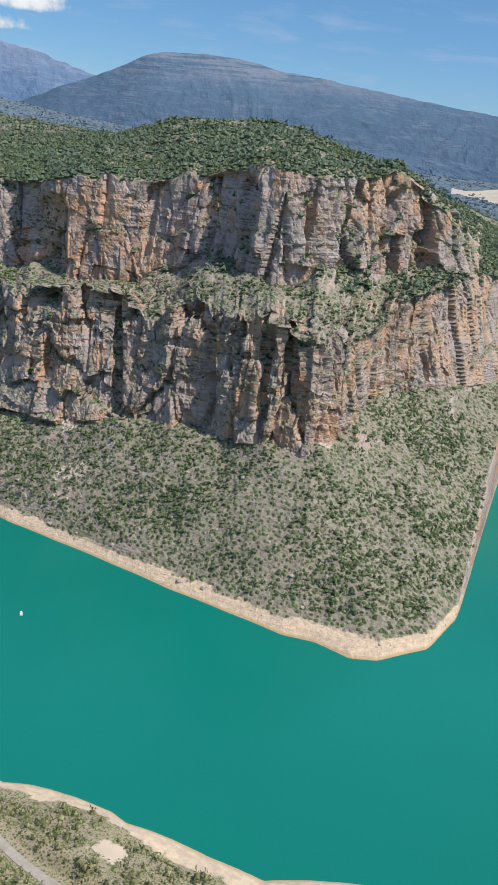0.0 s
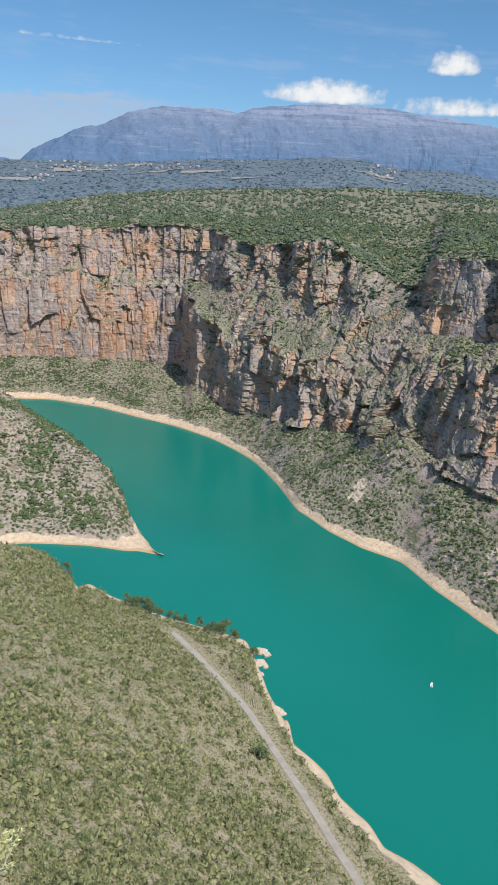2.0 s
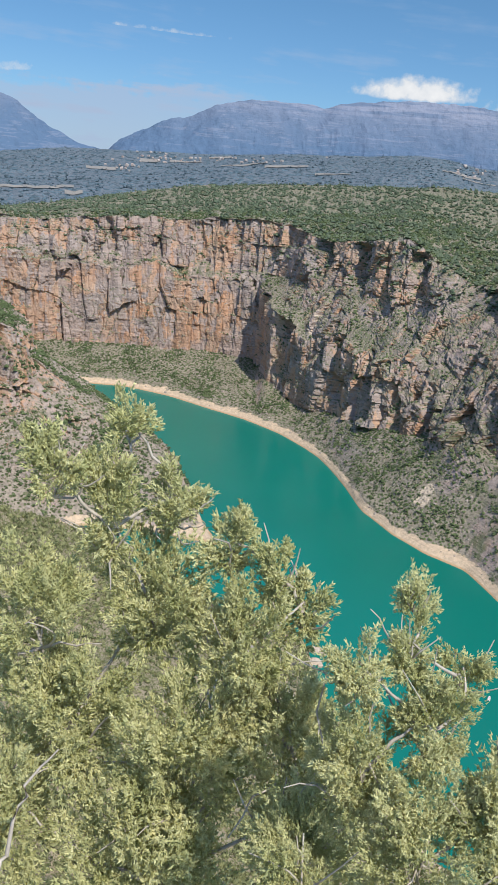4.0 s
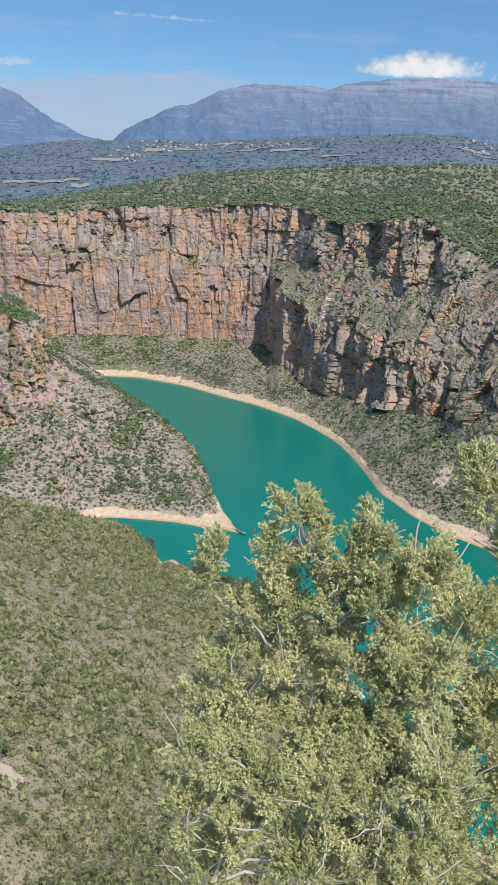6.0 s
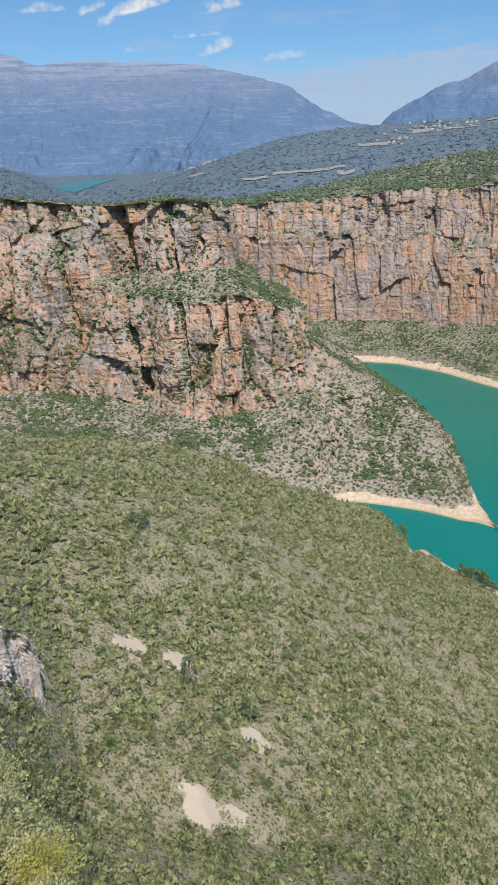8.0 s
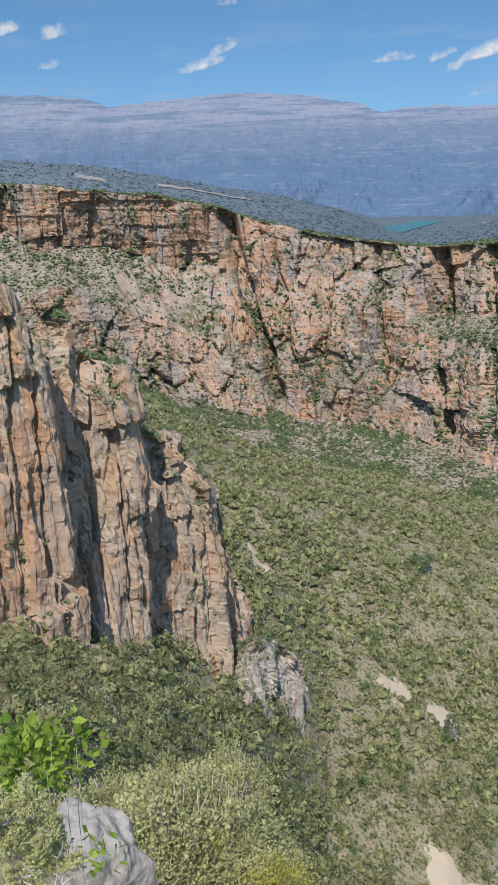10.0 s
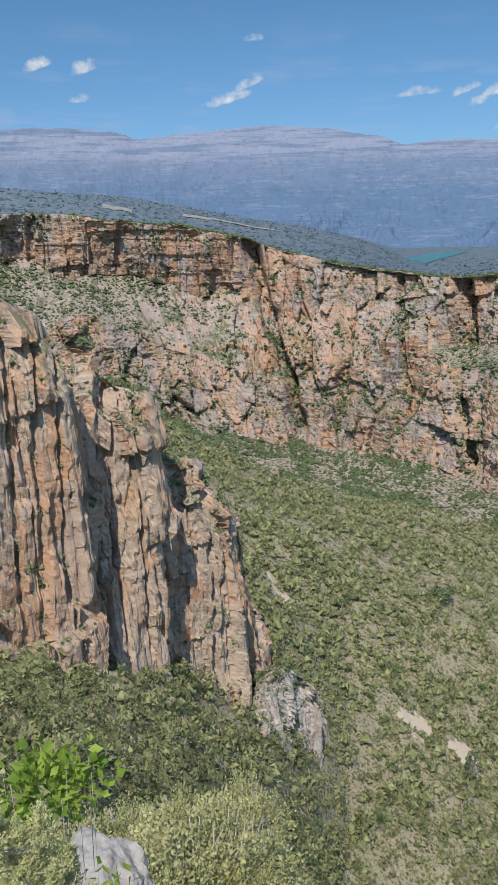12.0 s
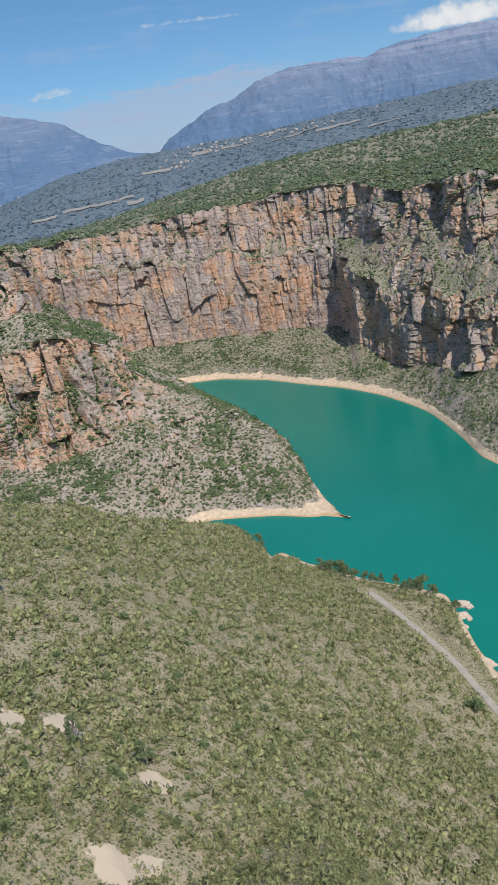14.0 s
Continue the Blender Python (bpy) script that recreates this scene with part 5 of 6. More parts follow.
def strew(name, template_list, places, ways, sizes, material, parent):
    """Templates set at places, pointing along ways."""
    vs, fs, at = [], [], 0
    pick = rng.integers(0, len(template_list), len(places))
    for k, (v, f) in enumerate(template_list):
        m = np.flatnonzero(pick == k)
        if not len(m):
            continue
        w = ways[m] / (np.linalg.norm(ways[m], axis=1, keepdims=True) + 1e-9)
        s_ = np.cross(w, rng.normal(size=w.shape))
        s_ /= np.linalg.norm(s_, axis=1, keepdims=True) + 1e-9
        o_ = np.cross(w, s_)
        p = (v[None, :, 0, None] * s_[:, None] + v[None, :, 1, None] * o_[:, None] + v[None, :, 2, None] * w[:, None]) * sizes[m][:, None, None] + places[m][:, None]
        vs.append(p.reshape(-1, 3))
        fs.append((f[None] + (at + np.arange(len(m)) * len(v))[:, None, None]).reshape(-1, f.shape[1]))
        at += len(m) * len(v)
    return soup(name, np.concatenate(vs), np.concatenate(fs), material, parent)


def rooted(name, base, label, category):
    root = new(name)
    root.location = base
    return tagged(root, label, category)


def juniper(base, lobes, per_area, label, size=1.0, dead=()):
    """A wind-bent juniper: forked pale stems that carry lobes of scaly sprigs."""
    root = rooted("juniper_bush", base, label, "bush")
    inv = -np.array(base)
    sprigs = [sprig(0.024, 15, 0.0013) for _ in range(5)]
    trunk_top = np.mean([l[:3] for l in lobes], axis=0) * 0.45 + np.array(base) * 0.55
    paths = [bent(base, trunk_top, 0.014 * size, 0.010 * size, 0.02)]
    order = sorted(lobes, key=lambda l: l[2])
    for k, (x, y, z, r_) in enumerate(order):
        c = np.array([x, y, z])
        lower = [np.array(l[:3]) for l in order[:k] if l[2] < z - 0.5 * r_] or [trunk_top]
        fork = min(lower, key=lambda q_: np.linalg.norm(q_ - c))
        paths.append(bent(fork, c + (0, 0, r_ * 0.4), 0.0036 * size, 0.0014 * size, 0.10 * np.linalg.norm(fork - c)))
        for _ in range(7):
            tip = c + rng.normal(size=3) * r_ * 0.66 + (0, 0, r_ * 0.3)
            paths.append(bent(c - (0, 0, r_ * 0.6), tip, 0.0022 * size, 0.0007 * size, r_ * 0.15, 6))
        n_ = int(per_area * r_ * r_ * 11) + 30
        plumes = max(6, n_ // 34)
        d = rng.normal(size=(plumes, 3))
        d /= np.linalg.norm(d, axis=1, keepdims=True)
        d[:, 2] += 0.25
        reach = r_ * (0.85 + 0.3 * vnoise(d * 2.0 + c * 9, 88)) * rng.uniform(0.75, 1.12, plumes)
        own = rng.integers(0, plumes, n_)
        along = 0.35 + 0.65 * rng.random(n_) ** 0.75
        rise = np.array([0, 0, 0.2]) * (reach[own] * along ** 2)[:, None]
        side = rng.normal(size=(n_, 3)) * (0.075 * r_ + 0.004 * size) * (1.25 - 0.8 * along)[:, None]
        pos = c + d[own] * (reach[own] * along)[:, None] * np.array([0.85, 0.85, 1.15]) + rise + side
        way = d[own] + np.array([0, 0, 0.75]) + side / (0.12 * r_) * 0.5 + rng.normal(size=(n_, 3)) * 0.2
        ob = strew("foliage", sprigs, pos + inv, way, size * rng.uniform(0.7, 1.25, n_), JUNIPER, root)
    paths += [[(np.array(q_), r_) for q_, r_ in limb] for limb in dead]
    stems = tubes([[(p + inv, r_) for p, r_ in path] for path in paths], TWIG, "stem", root)
    return root


JUNIPER_TALL = [(-0.509, 0.729, 229.75, 0.023), (-0.569, 0.673, 229.715, 0.034), (-0.458, 0.718, 229.679, 0.031), (-0.518, 0.696, 229.657, 0.048), (-0.399, 0.695, 229.644, 0.034), (-0.35, 0.682, 229.626, 0.028),
                (-0.575, 0.644, 229.579, 0.056), (-0.467, 0.687, 229.573, 0.067), (-0.323, 0.672, 229.601, 0.031), (-0.377, 0.649, 229.552, 0.062), (-0.539, 0.645, 229.459, 0.079), (-0.421, 0.629, 229.426, 0.095),
                (-0.326, 0.615, 229.487, 0.062), (-0.589, 0.6, 229.364, 0.084), (-0.295, 0.593, 229.404, 0.084), (-0.457, 0.612, 229.306, 0.107)]
JUNIPER_LOW = [(-0.248, 0.519, 229.711, 0.016), (-0.254, 0.486, 229.688, 0.024), (-0.211, 0.503, 229.664, 0.018), (-0.293, 0.457, 229.687, 0.024), (-0.234, 0.47, 229.638, 0.04), (-0.175, 0.442, 229.649, 0.02),
               (-0.28, 0.454, 229.606, 0.048), (-0.191, 0.431, 229.607, 0.036), (-0.235, 0.42, 229.567, 0.06), (-0.316, 0.444, 229.538, 0.052), (-0.177, 0.421, 229.549, 0.032)]
JUNIPER_NEAR = [(-0.744, 0.34, 229.845, 0.01), (-0.736, 0.34, 229.827, 0.013), (-0.754, 0.34, 229.818, 0.012), (-0.783, 0.34, 229.816, 0.01), (-0.717, 0.34, 229.821, 0.015), (-0.703, 0.34, 229.833, 0.013),
                (-0.786, 0.34, 229.8, 0.008), (-0.768, 0.34, 229.784, 0.01), (-0.744, 0.34, 229.792, 0.017), (-0.719, 0.34, 229.794, 0.019), (-0.698, 0.34, 229.796, 0.019), (-0.773, 0.34, 229.753, 0.014),
                (-0.747, 0.34, 229.762, 0.02), (-0.716, 0.34, 229.762, 0.022), (-0.69, 0.34, 229.76, 0.023), (-0.785, 0.34, 229.724, 0.013), (-0.761, 0.34, 229.722, 0.02), (-0.73, 0.34, 229.722, 0.023),
                (-0.696, 0.34, 229.721, 0.024), (-0.793, 0.32, 229.715, 0.011), (-0.775, 0.32, 229.709, 0.017), (-0.751, 0.32, 229.697, 0.022), (-0.72, 0.32, 229.697, 0.024), (-0.688, 0.32, 229.696, 0.024),
                (-0.791, 0.32, 229.674, 0.016), (-0.766, 0.32, 229.661, 0.021), (-0.729, 0.32, 229.65, 0.024), (-0.697, 0.32, 229.649, 0.025), (-0.67, 0.32, 229.648, 0.025), (-0.776, 0.32, 229.628, 0.02),
                (-0.67, 0.34, 229.755, 0.025), (-0.665, 0.32, 229.709, 0.025), (-0.681, 0.34, 229.813, 0.019)]
JUNIPER_SPRAY = [(-1.494, 0.236, 229.462, 0.027), (-1.483, 0.259, 229.472, 0.019), (-1.478, 0.269, 229.43, 0.024), (-1.491, 0.241, 229.422, 0.032), (-1.476, 0.274, 229.39, 0.027), (-1.503, 0.211, 229.483, 0.032)]
juniper((-0.44, 0.62, 228.25), JUNIPER_TALL, 17000, "yellow-green juniper bush with bare pale stems on the ledge", 0.74,
        [bent((-0.52, 0.60, 228.9), (-0.595, 0.47, 229.40), 0.008, 0.006, 0.02), bent((-0.595, 0.47, 229.40), (-0.625, 0.52, 229.52), 0.004, 0.0015, 0.010), bent((-0.595, 0.47, 229.40), (-0.555, 0.50, 229.44), 0.003, 0.0015, 0.008),
         bent((-0.52, 0.60, 228.9), (-0.62, 0.44, 229.38), 0.006, 0.002, 0.02), bent((-0.555, 0.50, 229.44), (-0.52, 0.53, 229.53), 0.002, 0.0008, 0.008)])
juniper((-0.24, 0.45, 228.27), JUNIPER_LOW, 34000, "smaller yellow-green juniper beside a taller one", 0.5)
juniper((-0.70, 0.40, 228.27), JUNIPER_NEAR, 95000, "upright yellow-green juniper at the edge of the ledge", 0.34)
juniper((-1.494, 0.236, 228.27), JUNIPER_SPRAY, 34000, "low yellow-green juniper spray beside a pale rock", 0.45)


def leaf_bush(name, base, size, leaves, leaf, material, label, stems=7, squash=0.8, lift=0.0):
    """A rounded bush of separate pointed leaves on thin stems."""
    root = rooted(name, base, label, "bush")
    blade = (np.array([(0, 0, 0), (0.32, 0.06, 0.45), (0, 0, 1.0), (-0.32, 0.06, 0.45)]), np.array([(0, 1, 2), (0, 2, 3)]))
    d = rng.normal(size=(leaves, 3))
    d /= np.linalg.norm(d, axis=1, keepdims=True)
    d[:, 2] = np.abs(d[:, 2])
    lump = 0.72 + 0.40 * vnoise(d * 2.2 + base[0], 77) + 0.28 * vnoise(d * 5.5 + base[0], 78)
    pos = d * (lump * rng.random(leaves) ** 0.3)[:, None] * size * np.array([1, 1, squash])
    pos = pos + np.array([0, 0, lift])
    strew("foliage", [blade], pos, d + rng.normal(size=d.shape) * 0.7, leaf * rng.uniform(0.6, 1.3, leaves), material, root)
    tubes([bent((0, 0, -0.3 * size), d[k] * size * np.array([0.8, 0.8, squash * 0.8]) + np.array([0, 0, lift]), size * 0.018, size * 0.005, size * 0.08) for k in range(stems)], TWIG, "stem", root)
    return root


def boulder(name, base, size, label, seed, material):
    v, f = ball(5)
    v = v / np.max(np.abs(v), axis=1, keepdims=True) ** 0.55
    v = v + v * (fbm(v * 1.4 + seed, 3, seed, 0.5) * 0.16 + fbm(v * 6 + seed, 3, seed + 5) * 0.02)[:, None]
    ob = soup(name, v * np.array(size), f, material, None)
    ob.location = base
    return tagged(ob, label, "rock")


def ground_at(x, y):
    return float(hill_z(math.degrees(math.atan2(-x, y)), math.hypot(x, y))[0])


g = ground_at(-2.24, 0.62)
leaf_bush("oak_bush", (-2.24, 0.62, g), 0.15, 420, 0.028, OAK_LEAF, "bright green holly-leaved oak bush on the ledge", 9, 1.1, 228.84 - g)
g = ground_at(-1.88, 0.56)
leaf_bush("oak_sprig", (-1.88, 0.56, g), 0.045, 34, 0.020, OAK_LEAF, "upright green oak sprig beside a pale rock", 4, 1.9, 228.90 - g)
boulder("ledge_rock", (-3.9, 1.68, 226.60), (0.25, 0.21, 0.30), "pale grey weathered limestone block on the ledge", 31, PALE_ROCK)
broom = leaf_bush("broom_bush", (-5.9, 3.30, ground_at(-5.9, 3.3)), 0.72, 5600, 0.034, GREY_LEAF, "grey-green twiggy broom bush on the ledge slope", 30, 0.85, 0.1)
tagged(broom, group="brooms on the ledge")
for k in range(34):
    a_, r_ = 47.5 + 0.6 * k + rng.uniform(-0.5, 0.5), rng.uniform(5.2, 9.0)
    x_, y_ = -math.sin(radians(a_)) * r_, math.cos(radians(a_)) * r_
    ob = copy_thing(broom, pose(x_, y_, ground_at(x_, y_) - 0.1, 0, 0, rng.uniform(0, 360)))
    s_ = rng.uniform(0.7, 1.1) * (0.45 + 0.55 * r_ / 9)
    ob.scale = (s_, s_, s_ * rng.uniform(0.8, 1.25))
for a_, r_, s_ in ((53.5, 6.4, 1.45), (50.6, 6.9, 1.25), (56.5, 6.2, 1.3), (48.8, 7.2, 1.0)):
    x_, y_ = -0.92 - math.sin(radians(a_)) * r_, math.cos(radians(a_)) * r_
    ob = copy_thing(broom, pose(x_, y_, ground_at(x_, y_) - 0.1, 0, 0, 70 * s_))
    ob.scale = (s_, s_, s_ * 1.1)
for x_, y_, s_ in ((-5.75, 4.1, 0.5), (-5.0, 4.2, 0.42), (-4.6, 3.9, 0.4)):
    leaf_bush("gorse_bush", (x_, y_, ground_at(x_, y_)), s_, 2600, 0.026, GORSE, "yellow-green gorse bush at the ledge's edge", 14, 0.9, 0.05)

# bushes on the steep ground between the ledge and the pinnacles
master = leaf_bush("oak_shrub", (-16.0, 12.0, ground_at(-16, 12)), 1.2, 2400, 0.10, TREE_LEAF, "dark evergreen oak shrub on the steep slope below the ledge", 8, 0.9)
for k in range(70):
    a_ = rng.uniform(46, 68)
    r_ = 44 + 52 * rng.random() ** 0.8
    x_, y_ = -math.sin(radians(a_)) * r_, math.cos(radians(a_)) * r_
    ob = copy_thing(master, pose(x_, y_, ground_at(x_, y_) - 0.2, 0, 0, rng.uniform(0, 360)))
    s_ = rng.uniform(0.35, 1.0) * (0.5 + 0.5 * min(1, r_ / 50))
    ob.scale = (s_, s_, s_ * rng.uniform(0.7, 1.2))

for k in range(26):
    a_, r_ = rng.uniform(47, 61), rng.uniform(80, 99)
    x_, y_ = -math.sin(radians(a_)) * r_, math.cos(radians(a_)) * r_
    ob = copy_thing(master, pose(x_, y_, ground_at(x_, y_) - 0.2, 0, 0, rng.uniform(0, 360)))
    s_ = rng.uniform(0.5, 1.4)
    ob.scale = (s_, s_, s_)


# larger evergreen shrubs scattered over the hillside
oak = leaf_bush("evergreen_shrub", (-60.0, 120.0, ground_at(-60, 120)), 1.5, 420, 0.42, TREE_LEAF, "dark round evergreen shrub among the hillside scrub", 6, 0.85)
tagged(oak, group="evergreen shrubs on the hillside")
for k in range(299):
    a_ = rng.uniform(4, 48)
    r_ = rng.uniform(95, 300) if a_ > 12 else rng.uniform(120, 330)
    x_, y_ = -math.sin(radians(a_)) * r_, math.cos(radians(a_)) * r_
    if min(math.hypot(x_ - bx, y_ - by) - br for bx, by, br in BARE) < 1.5 or np.min(np.linalg.norm(road_xy - (x_, y_), axis=1)) < 6 or ground_at(x_, y_) < 8:
        continue
    ob = copy_thing(oak, pose(x_, y_, ground_at(x_, y_) - 0.2, 0, 0, rng.uniform(0, 360)))
    s_ = 0.55 + 0.9 * rng.random() ** 2
    ob.scale = (s_ * rng.uniform(0.85, 1.3), s_, s_ * rng.uniform(0.75, 1.1))


# ---- trees ----
def tree(base, high, wide, label, slim=1.0):
    """A small tree: tapered trunk, limbs, and a ragged crown of leaf clumps."""
    root = rooted("tree", base, label, "tree")
    high, wide = high * 1.3, wide * 1.25
    limbs = [bent((0, 0, -0.4), (0.05 * wide, 0, high * 0.75), high * 0.035, high * 0.012, high * 0.02)]
    centres = []
    for k in range(11):
        a_, f_ = rng.uniform(0, 6.283), rng.uniform(0.35, 1.0)
        reach = wide * (1.15 - 0.75 * f_ ** (1.5 / slim)) * rng.uniform(0.55, 1.0)
        c = np.array([math.cos(a_) * reach, math.sin(a_) * reach, high * f_ * 0.92])
        centres.append(c)
        limbs.append(bent((0, 0, high * f_ * 0.55), c, high * 0.014, high * 0.005, high * 0.03, 6))
    tubes(limbs, BARK, "trunk", root)
    n_ = 1500
    pick = rng.integers(0, len(centres), n_)
    d = rng.normal(size=(n_, 3))
    d /= np.linalg.norm(d, axis=1, keepdims=True)
    pos = np.array(centres)[pick] + d * wide * 0.42 * rng.random((n_, 1)) ** 0.4 * np.array([1, 1, 0.8])
    tri = pos[:, None] + rng.normal(size=(n_, 3, 3)) * wide * 0.075
    soup("crown", tri.reshape(-1, 3), np.arange(n_ * 3).reshape(-1, 3), TREE_LEAF, root)
    return root


for x_, y_, high, wide, slim, label in ((9, 364, 6.5, 3.6, 1.0, "round dark green tree on the near shore"), (14, 358, 4.5, 2.4, 1.0, "small green tree on the near shore"), (-40, 386, 6.0, 3.2, 1.0, "dark green tree at the water's edge"),
                                        (-34, 384, 7.0, 3.4, 1.0, "dark green tree at the water's edge"), (-84, 418, 7.5, 2.4, 0.7, "slim dark tree on the crest above the inlet"), (-76, 134, 6.5, 1.5, 0.6, "slim green pine among the scrub"),
                                        (-62, 136, 6.0, 1.6, 0.6, "slim yellowish pine among the scrub"), (-118, 185, 4.0, 3.2, 1.0, "dark round evergreen oak among the scrub"), (22, 247, 3.8, 2.8, 1.0, "dark round tree beside the road"),
                                        (-20, 374, 5.0, 1.8, 0.7, "slim tree on the near shore"), (-12, 370, 4.6, 1.6, 0.7, "slim tree on the near shore"), (-4, 367, 5.2, 1.8, 0.7, "slim tree on the near shore"), (24, 342, 4.0, 2.4, 1.0, "small green tree above the shore rocks"), (-26, 377, 4.6, 2.4, 0.9, "grey-green tree on the near shore"), (-31, 379, 5.0, 2.8, 1.0, "round grey-green tree on the near shore"),
                                        (4, 364, 4.4, 2.2, 1.0, "small grey-green tree on the near shore"), (-16, 371, 4.2, 2.0, 0.9, "small grey-green tree on the near shore"), (-45, 388, 5.0, 2.6, 1.0, "dark green tree at the water's edge"), (1, 362, 3.6, 2.0, 1.0, "small green tree beside the track")):
    tree((x_, y_, ground_at(x_, y_)), high, wide, label, slim)


# ---- shore rocks ----
for k, (x_, y_, sx, sy, turn_) in enumerate(((28.5, 352.0, 3.6, 2.6, -12), (31.6, 349.0, 2.2, 1.6, 30), (27.4, 341.5, 3.4, 2.6, 18), (30.4, 338.5, 1.6, 1.2, 70), (33.6, 304.0, 3.4, 2.6, -30), (36.4, 302.0, 1.7, 1.2, 10), (26.4, 332.0, 2.4, 2.2, 40))):
    rock = boulder("shore_rock", (x_, y_, -0.1), (sx, sy, 1.1), "flat pale rock slab at the water's edge", 700 + k, PALE_SLAB)
    rock.rotation_euler = (0.05, 0.08, radians(turn_))
    tagged(rock, group="shore rocks")

# ---- boat ----
boat = rooted("motor_boat", (111.8, 327.3, 0.0), "small white open motor boat adrift on the reservoir", "boat")
boat.rotation_euler = (0, 0, radians(70))
boat.scale = (0.72, 0.72, 0.72)
bm = bmesh.new()
rings = []
for f_ in np.linspace(0, 1, 9):
    half = 0.95 * (1 - max(0.0, (f_ - 0.45) / 0.55) ** 2.2) + 0.02
    x_ = -2.5 + 5.2 * f_
    rise = 0.25 * f_ ** 2
    rings.append([bm.verts.new((x_, s_ * w_ * half, z_ + rise)) for s_, w_, z_ in ((-1, 0.84, 0.42), (-1, 1.0, 0.62), (-1, 0.8, 0.1), (0, 0, -0.3), (1, 0.8, 0.1), (1, 1.0, 0.62), (1, 0.84, 0.42))])
for a_, b_ in zip(rings[:-1], rings[1:]):
    for k in range(6):
        bm.faces.new((a_[k], a_[k + 1], b_[k + 1], b_[k]))
    bm.faces.new((a_[6], a_[0], b_[0], b_[6]))
bm.faces.new(rings[0])
part("hull", bm, BOAT_WHITE, boat)
for x_, label in ((-0.9, "pale bench seat"), (0.6, "pale bench seat")):
    bm = bmesh.new()
    bmesh.ops.create_cube(bm, size=1, matrix=Matrix.LocRotScale((x_, 0, 0.62), None, (0.5, 1.5, 0.1)))
    bmesh.ops.bevel(bm, geom=bm.edges[:], offset=0.02, segments=2, affect="EDGES")
    part("seat", bm, BOAT_SEAT, boat, label)
bm = bmesh.new()
bmesh.ops.create_cube(bm, size=1, matrix=Matrix.LocRotScale((-2.6, 0, 0.75), None, (0.35, 0.35, 0.55)))
bmesh.ops.create_cube(bm, size=1, matrix=Matrix.LocRotScale((-2.62, 0, 0.2), None, (0.16, 0.14, 0.8)))
bmesh.ops.bevel(bm, geom=bm.edges[:], offset=0.03, segments=2, affect="EDGES")
part("outboard_motor", bm, BOAT_DARK, boat, "dark outboard motor")


# ---- fields and hamlets on the plain ----
def plain_z(a_, r_):
    i_ = int(np.clip(round((a_ + 75.0) / 0.2), 0, land.shape[1] - 1))
    return float(np.interp(r_, np.hypot(land[:, i_, 0], land[:, i_, 1]), land[:, i_, 2]))


def range_seen(a_, e_):
    """Where the plain shows at that elevation."""
    for r_ in np.arange(1250, 2700, 15.0):
        if plain_z(a_, r_) >= EYE_H + r_ * math.tan(radians(e_)):
            return r_
    return 2300.0


def field(a0, e0, wide, deep, material, label):
    r0 = range_seen(a0, e0)
    n_ = 14
    aa = np.linspace(a0 - wide / 2, a0 + wide / 2, n_)
    rr = np.array([r0 + deep * f_ for f_ in np.linspace(-0.5, 0.5, 6)])[:, None] + 5 * np.sin(aa * 5.0)[None, :]
    zz = np.array([[plain_z(x_, y_) + 1.5 for x_, y_ in zip(aa, row)] for row in rr])
    return sheet("field", world_of(aa, rr, zz).reshape(-1, 3), 6, n_, material, label, "field")


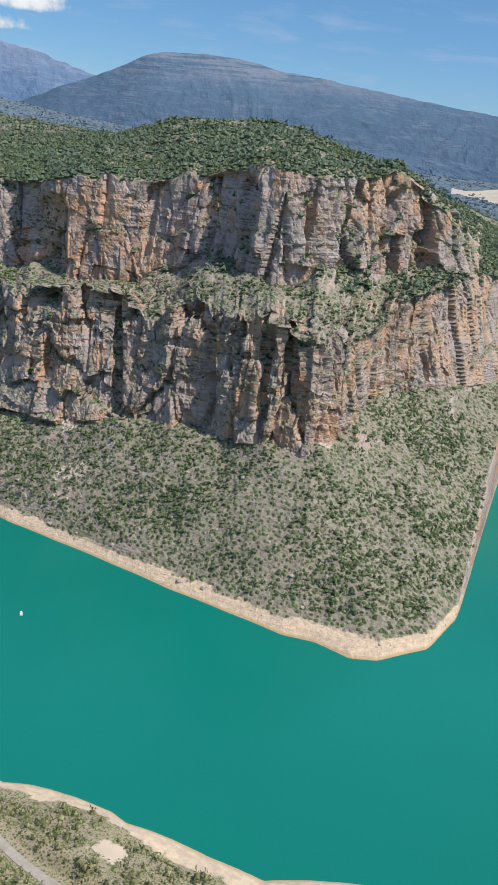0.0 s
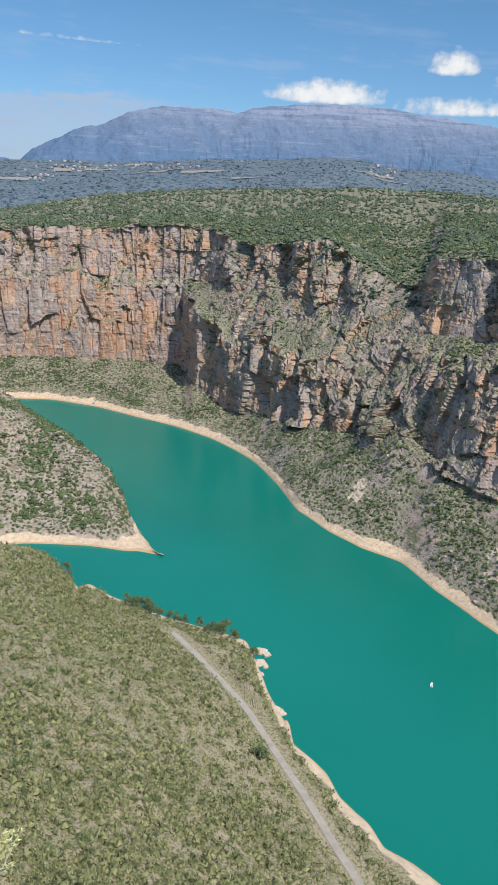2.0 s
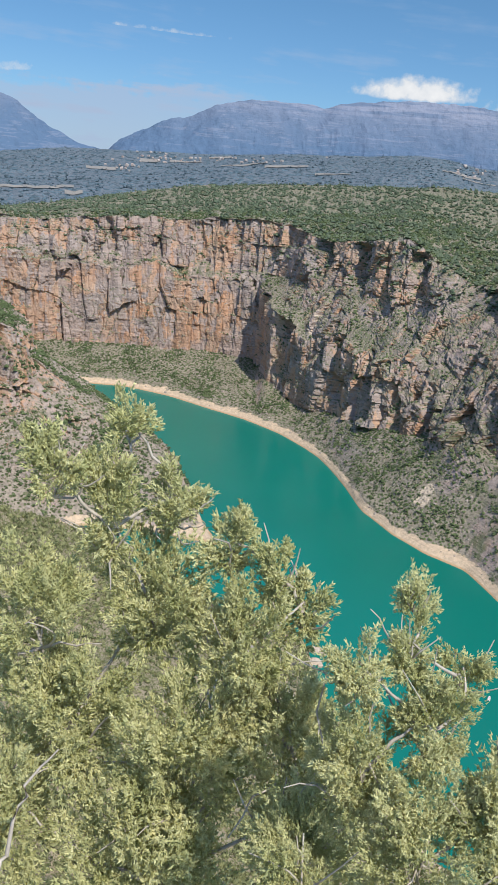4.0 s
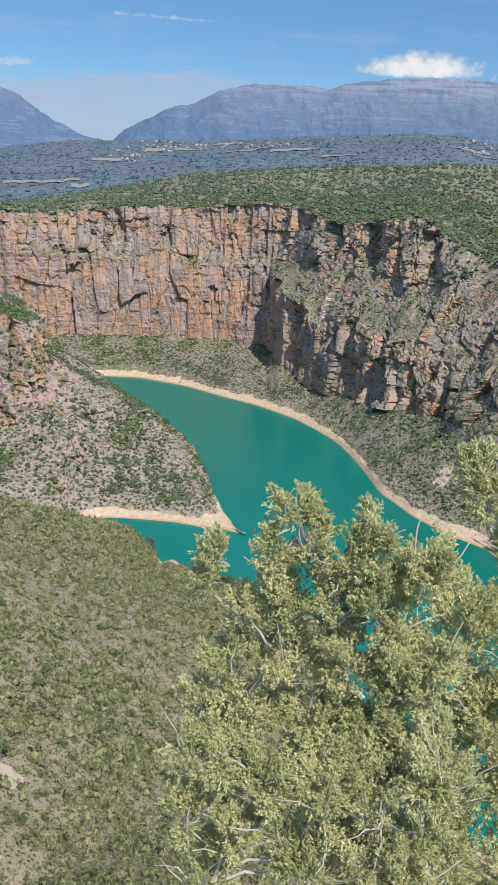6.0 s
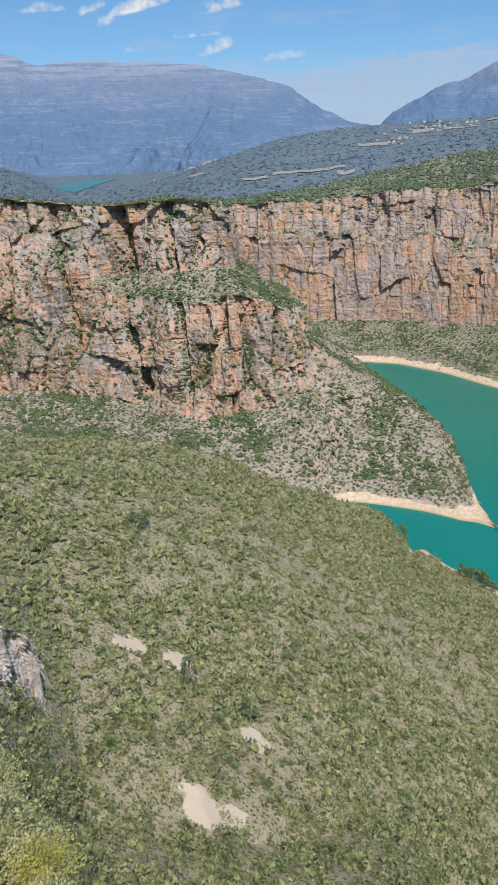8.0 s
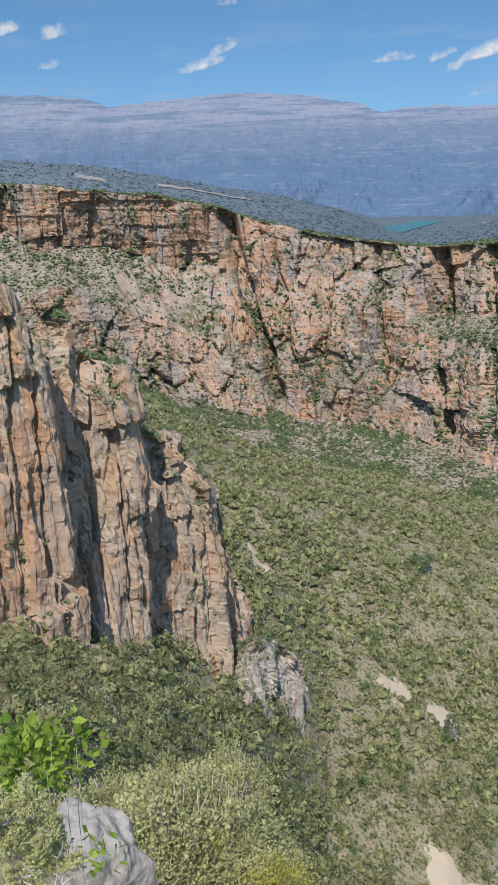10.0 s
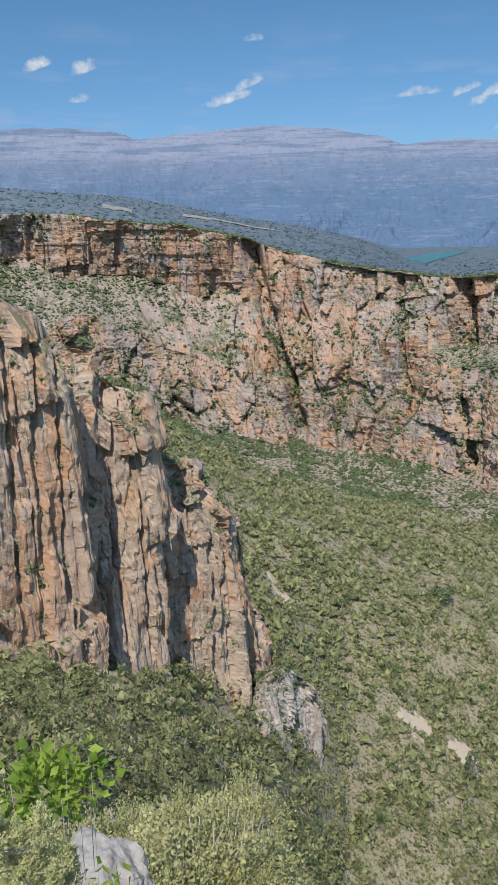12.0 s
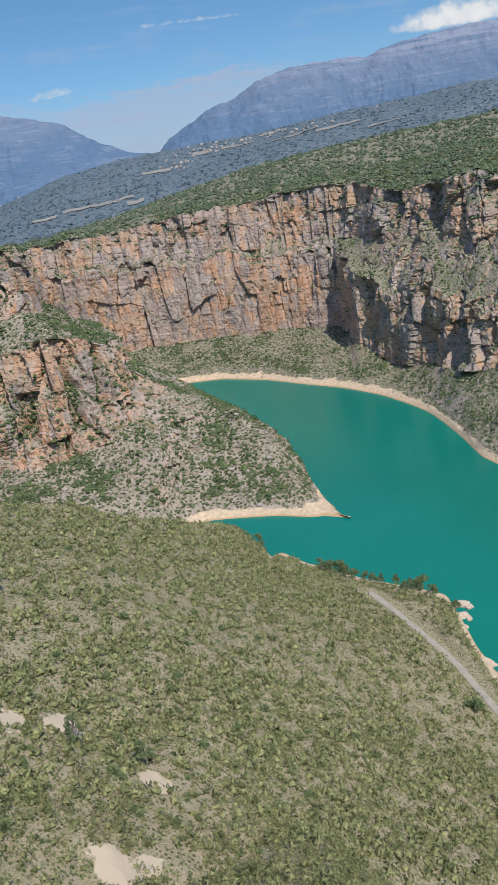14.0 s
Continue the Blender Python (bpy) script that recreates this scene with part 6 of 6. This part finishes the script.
for a0, e0, wide, deep in ((4.5, 0.35, 3.2, 30), (1.6, 0.55, 3.0, 40), (8.5, 0.25, 2.2, 36), (-1.6, 0.3, 2.4, 26), (-10.2, 0.95, 2.6, 40), (-11.4, 0.55, 2.2, 30), (14.2, -0.6, 2.0, 50), (18.5, -2.2, 5.0, 34), (22.4, -2.6, 2.0, 30),
                            (16.0, -2.4, 1.2, 30), (11.0, 0.1, 1.2, 60), (6.2, 0.75, 1.5, 40), (26.5, -2.2, 1.6, 60), (48.0, 0.1, 7.0, 40), (56, 1.2, 2.0, 40)):
    field(a0, e0, wide, deep, FIELD, "pale dry field on the hazy plain")

hut_v = np.array([(-1, -0.7, 0), (1, -0.7, 0), (1, 0.7, 0), (-1, 0.7, 0), (-1, -0.7, 0.9), (1, -0.7, 0.9), (1, 0.7, 0.9), (-1, 0.7, 0.9), (-1, 0, 1.35), (1, 0, 1.35)], float)
hut_f = np.array([(0, 1, 5), (0, 5, 4), (1, 2, 6), (1, 6, 5), (2, 3, 7), (2, 7, 6), (3, 0, 4), (3, 4, 7), (4, 5, 9), (4, 9, 8), (6, 7, 8), (6, 8, 9), (4, 8, 7), (5, 6, 9)])
for a0, e0, count, spread in ((10.4, 0.35, 26, 60), (12.6, -0.4, 14, 60), (-10.6, 1.1, 14, 70), (7.0, 0.55, 16, 90), (26.2, -1.6, 18, 80), (3.0, 0.8, 10, 80)):
    r0 = range_seen(a0, e0)
    vs, fs = [], []
    for k in range(count):
        a_ = a0 + rng.normal() * spread / r0 * 40
        r_ = r0 + rng.normal() * spread
        c, s_ = math.cos(k * 1.7), math.sin(k * 1.7)
        v = hut_v * rng.uniform(2.2, 4.0)
        v = np.stack([v[:, 0] * c - v[:, 1] * s_, v[:, 0] * s_ + v[:, 1] * c, v[:, 2]], -1) + np.array([-math.sin(radians(a_)) * r_, math.cos(radians(a_)) * r_, plain_z(a_, r_) + 1.0])
        vs.append(v)
        fs.append(hut_f + 10 * k)
    tagged(soup("hamlet", np.concatenate(vs), np.concatenate(fs), HOUSE), "small pale houses of a distant hamlet", "houses", kind="stuff")

# the mown field beyond the headland
aa = np.linspace(-52.6, -48.6, 16)
rr = np.array([1120 + 300 * f_ for f_ in np.linspace(0, 1, 8)])[:, None] + 40 * np.sin(aa * 1.3)[None, :]
zz = EYE_H + 1120 * math.tan(radians(-3.35)) + 0.055 * (rr - 1120)
sheet("field", world_of(aa, rr, zz).reshape(-1, 3), 8, 16, MOWN, "pale mown field beyond the headland", "field")
